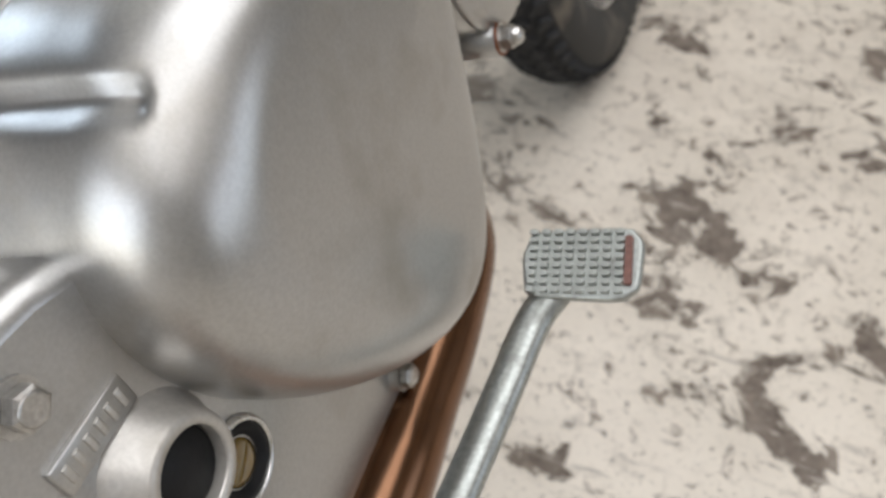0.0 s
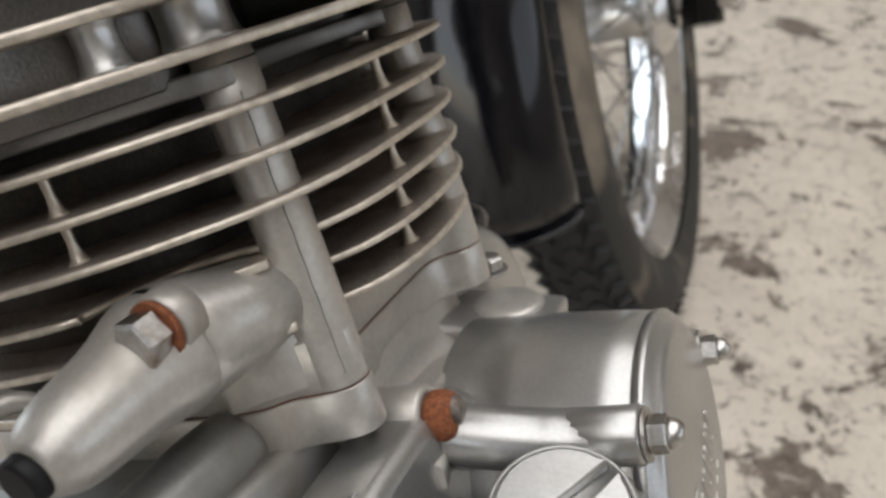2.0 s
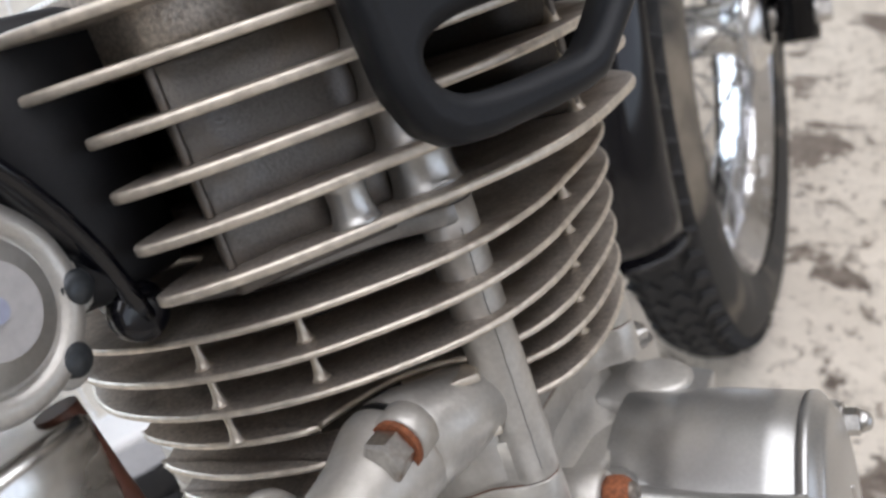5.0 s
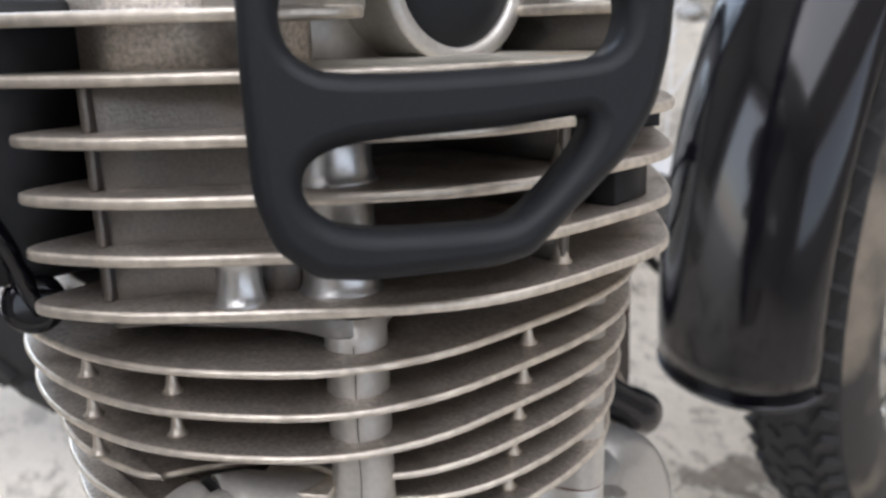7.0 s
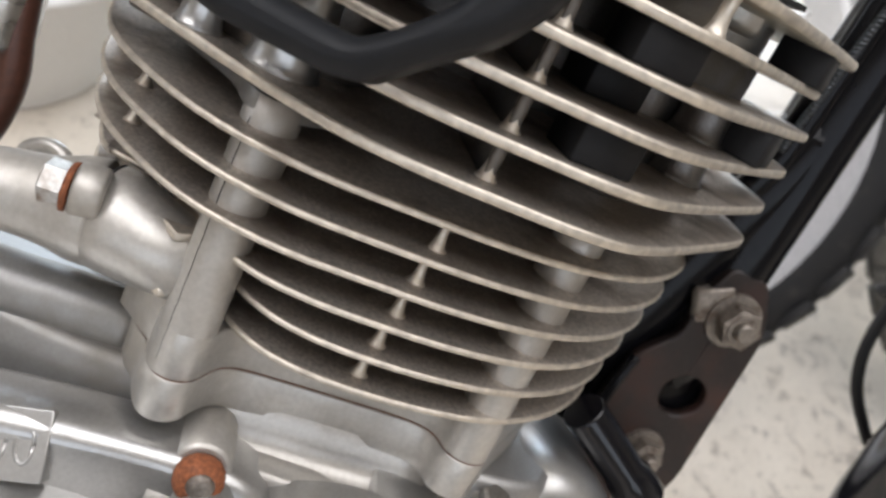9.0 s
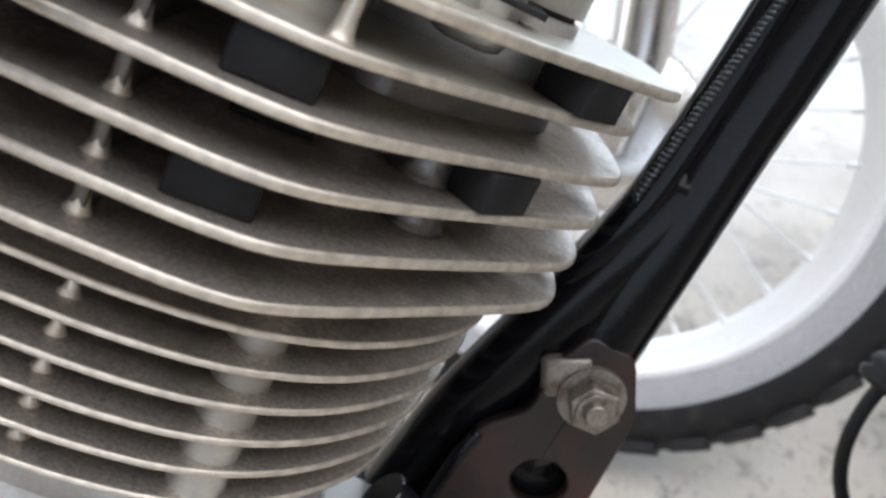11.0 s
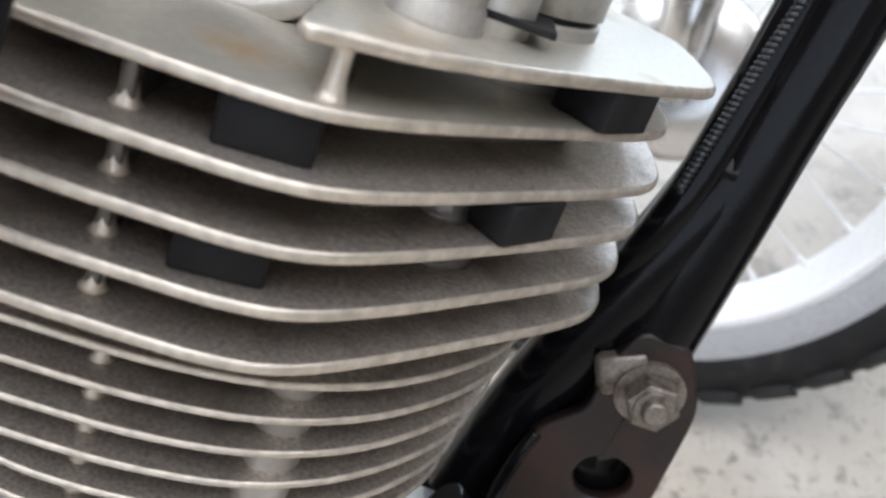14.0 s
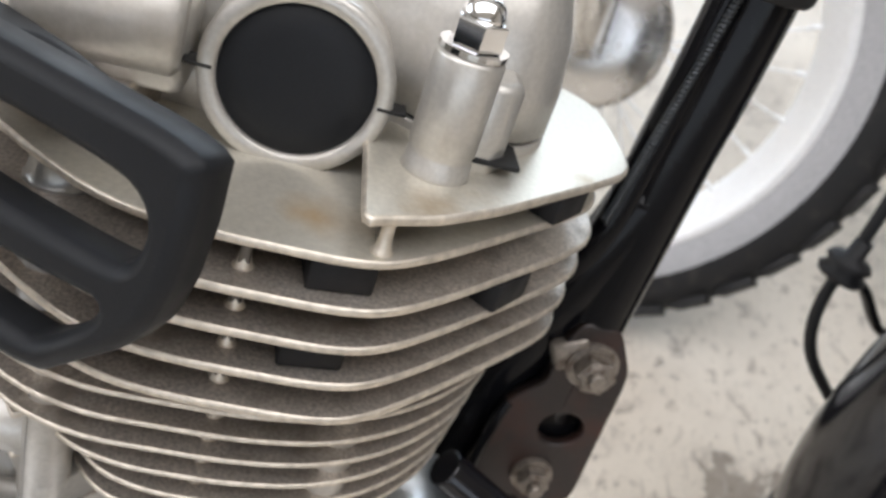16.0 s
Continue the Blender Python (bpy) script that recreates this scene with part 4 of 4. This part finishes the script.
HOLE = [(166.5 + 8.6 * math.cos(radians(a)), -64 + 8.0 * math.sin(radians(a))) for a in range(0, 360, 15)]
bm = bmesh.new()
slotted(bm, smooth_outline(dense(BR, (0.0, 0.5)), 2), [HOLE], 5, lambda u, v, h: (-78 + h, u, v), 0.9)
br = part("mount_bracket", bm, BRACKET, bike, "rusty dark engine mount bracket", ENG)
bm = bmesh.new()
swept(bm, curve_points([(-79, 143, -56), (-77.6, 140.6, -66), (-77.4, 139.4, -80), (-77.4, 139.6, -98), (-78, 146, -121)], 5), 2.0, 10)
part("bracket_rim", bm, FRAME, br)
for y, z, flats in ((166, -31.5, 13), (163, -88, 11)):
    bm = bmesh.new()
    hexbolt(bm, (-78, y, z), (1, 0, 0), flats, 2.0)
    part("bolt", bm, DULL, br, "weathered hexagon bolt")
    bm = bmesh.new()
    rod(bm, (-72, y, z), (-66.5, y, z), flats * 0.27, 0.6)
    part("bolt_end", bm, DULL, br)
bm = bmesh.new()
block(bm, (-79.5, 157.5, -29), (5, 15, 12), 2.0, ((1, 0, 0), (0, 0.9, 0.43), (0, -0.43, 0.9)))
part("tab", bm, DULL, br, "bent steel tab under the bolt")
bm = bmesh.new()
slab(bm, smooth_outline(BR, 2), -104, -99, 0.9, side)
part("far_plate", bm, BRACKET, br)
# added tube; its black end cap gives the bracket hole a dark inside
bm = bmesh.new()
rod(bm, (-84, 165, -64), (-98, 165, -64), 13, 1.0, 28)
part("hole_darkener", bm, FRAME, br, "added black tube that darkens the bracket hole")
# horn-like black holder under the cylinder
bm = bmesh.new()
turned(bm, (-53, 120, -68), (0.02, 0.83, -0.55), [(6.6, 0), (7, 1), (6.8, 28), (7.6, 30), (8.2, 36), (8.2, 41), (7.2, 43), (5.2, 43.2), (4.8, 40)], 28)
elbow = part("rubber_sleeve", bm, GLOSS, bike, "shiny black sleeve below the cylinder", ENG)
bm = bmesh.new()
turned(bm, (-53, 146.5, -85.5), (0.02, 0.83, -0.55), [(7.4, 0), (8.0, 0.8), (7.4, 1.6)], 28)
part("sleeve_ring", bm, GLOSS, elbow)
bm = bmesh.new()
turned(bm, (-72, 113, -117), (1, 0.05, 0.02), [(36, 0), (36, 28), (35, 35), (32, 39.5), (26, 42), (12, 43), (1, 43.2)], 44)
part("front_case_bulge", bm, SATIN, bike, "", ENG)
bm = bmesh.new()
swept(bm, curve_points([(-96, 134, -100), (-96, 129, -130), (-95, 122, -180), (-95, 100, -262)], 5), 13, 18)
part("cradle_tube", bm, FRAME, bike, "", ENG)

# exhaust pipe along the right side, low
bm = bmesh.new()
swept(bm, curve_points([(-60, 90, -262), (-20, 70, -250), (2, 40, -250), (7, 6, -264), (9, -34, -277), (11, -66, -286), (12, -150, -312), (10, -300, -360)], 8), 16.5, 28)
part("exhaust_pipe", bm, BRONZE, bike, "bronze heat-tinted exhaust pipe", ENG)
# brake pedal
PX, PY = Vector((0.90, -0.10, -0.2)).normalized(), Vector((0.12, 0.72, 0.62)).normalized()
PX = (PX - PY * PX.dot(PY)).normalized()
PX, PY = PX * math.cos(0.16) + PY * math.sin(0.16), PY * math.cos(0.16) - PX * math.sin(0.16)
PZ = PX.cross(PY)
PZ = PZ if PZ.z > 0 else -PZ
bm = bmesh.new()
o = Vector((75, -20, -226))
pad = [(-17, -11), (12, -12), (17, -8), (18, 6), (14, 11), (-16, 10), (-19, 2)]
slab(bm, smooth_outline(dense(pad, (0.0, 0.5)), 1), -4, 0, 1.2, lambda u, v, h: o + PX * u + PY * v + PZ * h)
pedal = part("brake_pedal", bm, DULLZ, bike, "grey steel brake pedal with a ridged pad", ENG)
bm = bmesh.new()
block(bm, (0, 0, 0), (2.6, 1.7, 2.2), 0.4, (PX, PY, PZ))
tooth = None
for i in range(8):
    for j in range(8):
        m4 = Matrix.Translation((o + PX * (i * 3.7 - 15) + PY * (j * 2.6 - 9.2) + PZ * 0.8) * MM)
        if tooth is None:
            tooth = part("pad_tooth", bm, DULLZ, pedal)
            tooth.matrix_basis = m4
        else:
            same_part("pad_tooth", tooth, pedal, m4)
bm = bmesh.new()
block(bm, o + PX * 13.6 + PZ * 1.0, (2.4, 15, 1.6), 0.4, (PX, PY, PZ))
part("red_stripe", bm, REDP, pedal, "faded red stripe")
bm = bmesh.new()
swept(bm, curve_points([o + PX * -8 + PY * -6 - PZ * 6, (60, -30, -241), (56, -53, -251), (50, -80, -265), (34, -150, -300)], 6), [6.2] * 25, 18, squash=0.8)
part("pedal_arm", bm, DULLZ, pedal)

# ---- wheels: built along x, then set up in the world ----
def wheel_parts(parent, at, name, tyre_mat, wall_mat, rim_mat, spokes, hub_mat, blocks=True, rim_depth=26, section=1.0, wall_to=274, wide=1.0):
    """Tyre with tread blocks, rim, wire spokes and hub."""
    bm = bmesh.new()
    prof = [(226, -36), (240, -42), (256, -45), (272, -43), (286, -35), (297, -22), (303, -8), (304, 0), (303, 8), (297, 22), (286, 35), (272, 43), (256, 45), (240, 42), (226, 36)]
    turned(bm, (0, 0, 0), (1, 0, 0), [(226 + (r - 226) * section, x * section * wide) for r, x in prof], 96, cap=False)
    for f in bm.faces:
        c = f.calc_center_median()
        f.material_index = 1 if math.hypot(c.y, c.z) < wall_to else 0
    wheel = part(name, bm, (tyre_mat, wall_mat), parent, "", at)
    bm = bmesh.new()
    r = 226
    turned(bm, (0, 0, 0), (1, 0, 0), [(r + 8, -rim_depth - 3), (r + 2, -rim_depth - 5), (r - 2, -rim_depth - 2), (r - 5, -rim_depth + 5), (r - 14, -13), (r - 19, -4), (r - 19, 4), (r - 14, 13), (r - 5, rim_depth - 5), (r - 2, rim_depth + 2), (r + 2, rim_depth + 5), (r + 8, rim_depth + 3)], 96, cap=False)
    part("rim", bm, rim_mat, wheel, "bright spoked rim")
    bm = bmesh.new()
    turned(bm, (0, 0, 0), (1, 0, 0), [(20, -62), (30, -58), (44, -50), (46, -40), (30, -34), (24, -20), (24, 20), (30, 34), (46, 40), (44, 50), (30, 58), (20, 62)], 36)
    part("hub", bm, hub_mat, wheel, "cast hub")
    spoke = None
    for k in range(spokes):
        a = 2 * math.pi * k / spokes
        s = 1 if k % 2 else -1
        b = a + (0.42 if (k // 2) % 2 else -0.42)
        p = Vector((s * 40, 43 * math.cos(b), 43 * math.sin(b)))
        q = Vector((s * 4, 209 * math.cos(a), 209 * math.sin(a)))
        bm = bmesh.new()
        rod(bm, p, q, 1.2, 0.2, 8)
        part("spoke", bm, SPOKE if spokes > 30 else rim_mat, wheel)
        bm = bmesh.new()
        d = (p - q).normalized()
        rod(bm, q, q + d * 12, 2.8, 0.4, 8)
        part("nipple", bm, CHROME if spokes > 30 else rim_mat, wheel)
    if blocks:
        count = 80
        first = {}
        for k in range(count):
            a = 2 * math.pi * k / count
            for row, x, w, l, turn in ((0, -24, 12, 17, 28), (1, -8.5, 11, 14, -34), (2, 8.5, 11, 14, 34), (3, 24, 12, 17, -28)):
                rr = 226 + 78 * section - abs(x) ** 2 * 0.0145
                tilt = math.degrees(math.atan(x * 0.026))
                m4 = pose(0, 0, 0, math.degrees(a) + (2.2 if row % 2 else 0), 0, 0) @ Matrix.Translation(Vector((x, 0, rr)) * MM) @ pose(0, 0, 0, 0, tilt, turn)
                if row not in first:
                    bm = bmesh.new()
                    block(bm, (0, 0, 0), (w, l, 6), 0.9)
                    first[row] = part("tread_block", bm, tyre_mat, wheel)
                    first[row].matrix_basis = m4
                else:
                    same_part("tread_block", first[row], wheel, m4)
    return wheel


FW = Matrix.Translation((-0.0654, 0.6241, 0.2782)) @ pose(0, 0, 0, 0, -15.9, 3.5) @ Matrix.Scale(0.984, 4)
front = wheel_parts(bike, FW, "front_wheel", TYRE, TAN, RIM_CHROME, 36, ALU, section=0.9)
front["label"] = "spoked front wheel with a dusty tyre"

# front mudguard: a rounded shell over the wheel
def mudguard(parent, at, radius, start, end, width, deep, shift, material, steps=40):
    bm = bmesh.new()
    section = []
    for k in range(25):
        th = radians(-92 + 184 * k / 24)
        section.append((width / 2 * math.sin(th) + shift, -deep * (1 - math.cos(th))))
    back = [((x - shift) * 0.965 + shift, d - 2.2) for x, d in section][::-1]
    loop = section + back
    loops = []
    for i in range(steps + 1):
        a = radians(start + (end - start) * i / steps)
        loops.append([Vector((x, (radius + d) * math.cos(a), (radius + d) * math.sin(a))) for x, d in loop])
    skin(bm, loops)
    ob = part("mudguard", bm, material, parent, "gloss black front mudguard", at)
    bm = bmesh.new()
    a = radians(start)
    path = [Vector((x, (radius + d - 1) * math.cos(a), (radius + d - 1) * math.sin(a))) for x, d in section]
    swept(bm, path, 2.2, 10)
    part("rolled_edge", bm, material, ob)
    return ob


guard_front = mudguard(bike, FW, 342, 184, 20, 104, 36, -22, GLOSS)
# fork legs, axle, hose
for s in (-1, 1):
    bm = bmesh.new()
    swept(bm, [Vector((s * 82, -10, -22)), Vector((s * 82, 20, 40)), Vector((s * 82, 40, 120)), Vector((s * 80, -30, 330)), Vector((s * 80, -100, 560))][:2] + [Vector((s * 82, -20, 140)), Vector((s * 80, -84, 330)), Vector((s * 80, -165, 560))], [18, 24, 25, 24, 22], 20)
    leg = part("fork_leg", bm, FRAME, bike, "black fork leg", FW)
    bm = bmesh.new()
    hexbolt(bm, (s * 98, 0, 0), (s, 0, 0), 19, 3)
    rod(bm, (s * 60, 0, 0), (s * 100, 0, 0), 12, 1)
    part("axle_end", bm, STEEL, leg)
bm = bmesh.new()
swept(bm, curve_points([(-176, 322, 330), (-180, 322, 180), (-183, 322, 60), (-183, 321, -4), (-183, 319, -38), (-183, 326, -64), (-183, 344, -86), (-184, 385, -116), (-186, 450, -140)], 6), 3.2, 12)
part("brake_hose", bm, RUBBER, bike, "black brake hose", ENG)
bm = bmesh.new()
turned(bm, (-183, 320, -26), (0, 0.1, 1), [(11, 0), (12.5, 3), (9, 6), (12, 9), (10, 12), (5, 13), (4.5, 22)], 20)
part("hose_grommet", bm, RUBBER, bike, "black rubber grommet", ENG)
bm = bmesh.new()
swept(bm, curve_points([(-183, 321, -20), (-184, 338, -30), (-184, 356, -48), (-184, 372, -56)], 6), [5.5] * 19, 12, squash=0.5)
part("hose_bracket", bm, FRAME, bike, "", ENG)

# ---- the neighbouring motorcycle, of which a wheel and its fork show ----
other = empty("motorcycle", pose(-0.40, 0.19, 0), "parked motorcycle with a pale spoked wheel", "motorcycle")
OW = Matrix.Translation((-0.512, 0.224, 0.2450)) @ pose(0, 0, 0, 0, -26.9, -14.7) @ Matrix.Scale(0.876, 4)
w2 = wheel_parts(other, OW, "wheel", TYRE, GREYW, PALE, 28, PALE, blocks=False, rim_depth=34, section=1.17, wall_to=258, wide=0.8)
bm = bmesh.new()
lug = None
for k in range(40):
    a = 360 * k / 40
    m4 = pose(0, 0, 0, a, 0, 0) @ Matrix.Translation((0.027, 0, 0.3050)) @ pose(0, 0, 0, 0, 36, 10)
    if lug is None:
        block(bm, (0, 0, 0), (24, 38, 8), 1.6)
        lug = part("tread_block", bm, TYRE, w2)
        lug.matrix_basis = m4
    else:
        same_part("tread_block", lug, w2, m4)
bm = bmesh.new()
turned(bm, (52, 0, 0), (1, 0, 0), [(74, 0), (74, 4), (66, 4), (56, 10), (30, 12), (2, 13)], 48)
part("brake_plate", bm, ALU, w2, "polished brake plate")
for s in (-1, 1):
    bm = bmesh.new()
    swept(bm, [Vector((s * 84, 0, -20)), Vector((s * 84, -6, 60)), Vector((s * 84, -60, 260)), Vector((s * 84, -130, 520))], [17, 24, 24, 21], 18)
    part("fork_leg", bm, ALU, other, "silver fork leg", OW)

# ---- a further motorcycle, of which the dusty front wheel shows ----
third = empty("motorcycle", pose(-0.44, 0.82, 0), "parked motorcycle with a dusty spoked wheel", "motorcycle")
TW = Matrix.Translation((-0.436, 0.818, 0.278)) @ pose(0, 0, 0, 0, -23.9, -30.3) @ Matrix.Scale(0.985, 4)
w3 = wheel_parts(third, TW, "wheel", DUSTY, DUSTY, PALE, 28, ALU, blocks=False, rim_depth=34, wide=1.0)
lug = None
for k in range(48):
    a = 360 * k / 48
    for row, x in enumerate((-27, 0, 27)):
        m4 = pose(0, 0, 0, a + (3.75 if row == 1 else 0), 0, 0) @ Matrix.Translation((x * MM, 0, (304 - abs(x) * 0.36) * MM)) @ pose(0, 0, 0, 0, x * 1.2, 0)
        if lug is None:
            bm = bmesh.new()
            block(bm, (0, 0, 0), (22, 30, 8), 1.6)
            lug = part("tread_block", bm, DUSTY, w3)
            lug.matrix_basis = m4
        else:
            same_part("tread_block", lug, w3, m4)
for s in (-1, 1):
    bm = bmesh.new()
    swept(bm, [Vector((s * 84, 0, -20)), Vector((s * 84, 6, 60)), Vector((s * 84, 60, 260)), Vector((s * 84, 130, 520))], [17, 24, 24, 21], 18)
    part("fork_leg", bm, ALU, third, "silver fork leg", TW)

# ---- a white basin on the floor ----
basin = empty("plastic_basin", pose(-0.71, -0.37, 0), "white plastic basin on the floor", "basin")
bm = bmesh.new()
turned(bm, (0, 0, 0), (0, 0, 1), [(120, 0), (126, 4), (170, 150), (182, 152), (184, 158), (178, 160), (166, 158), (122, 8), (2, 7)], 64)
part("bowl", bm, WHITE, basin)
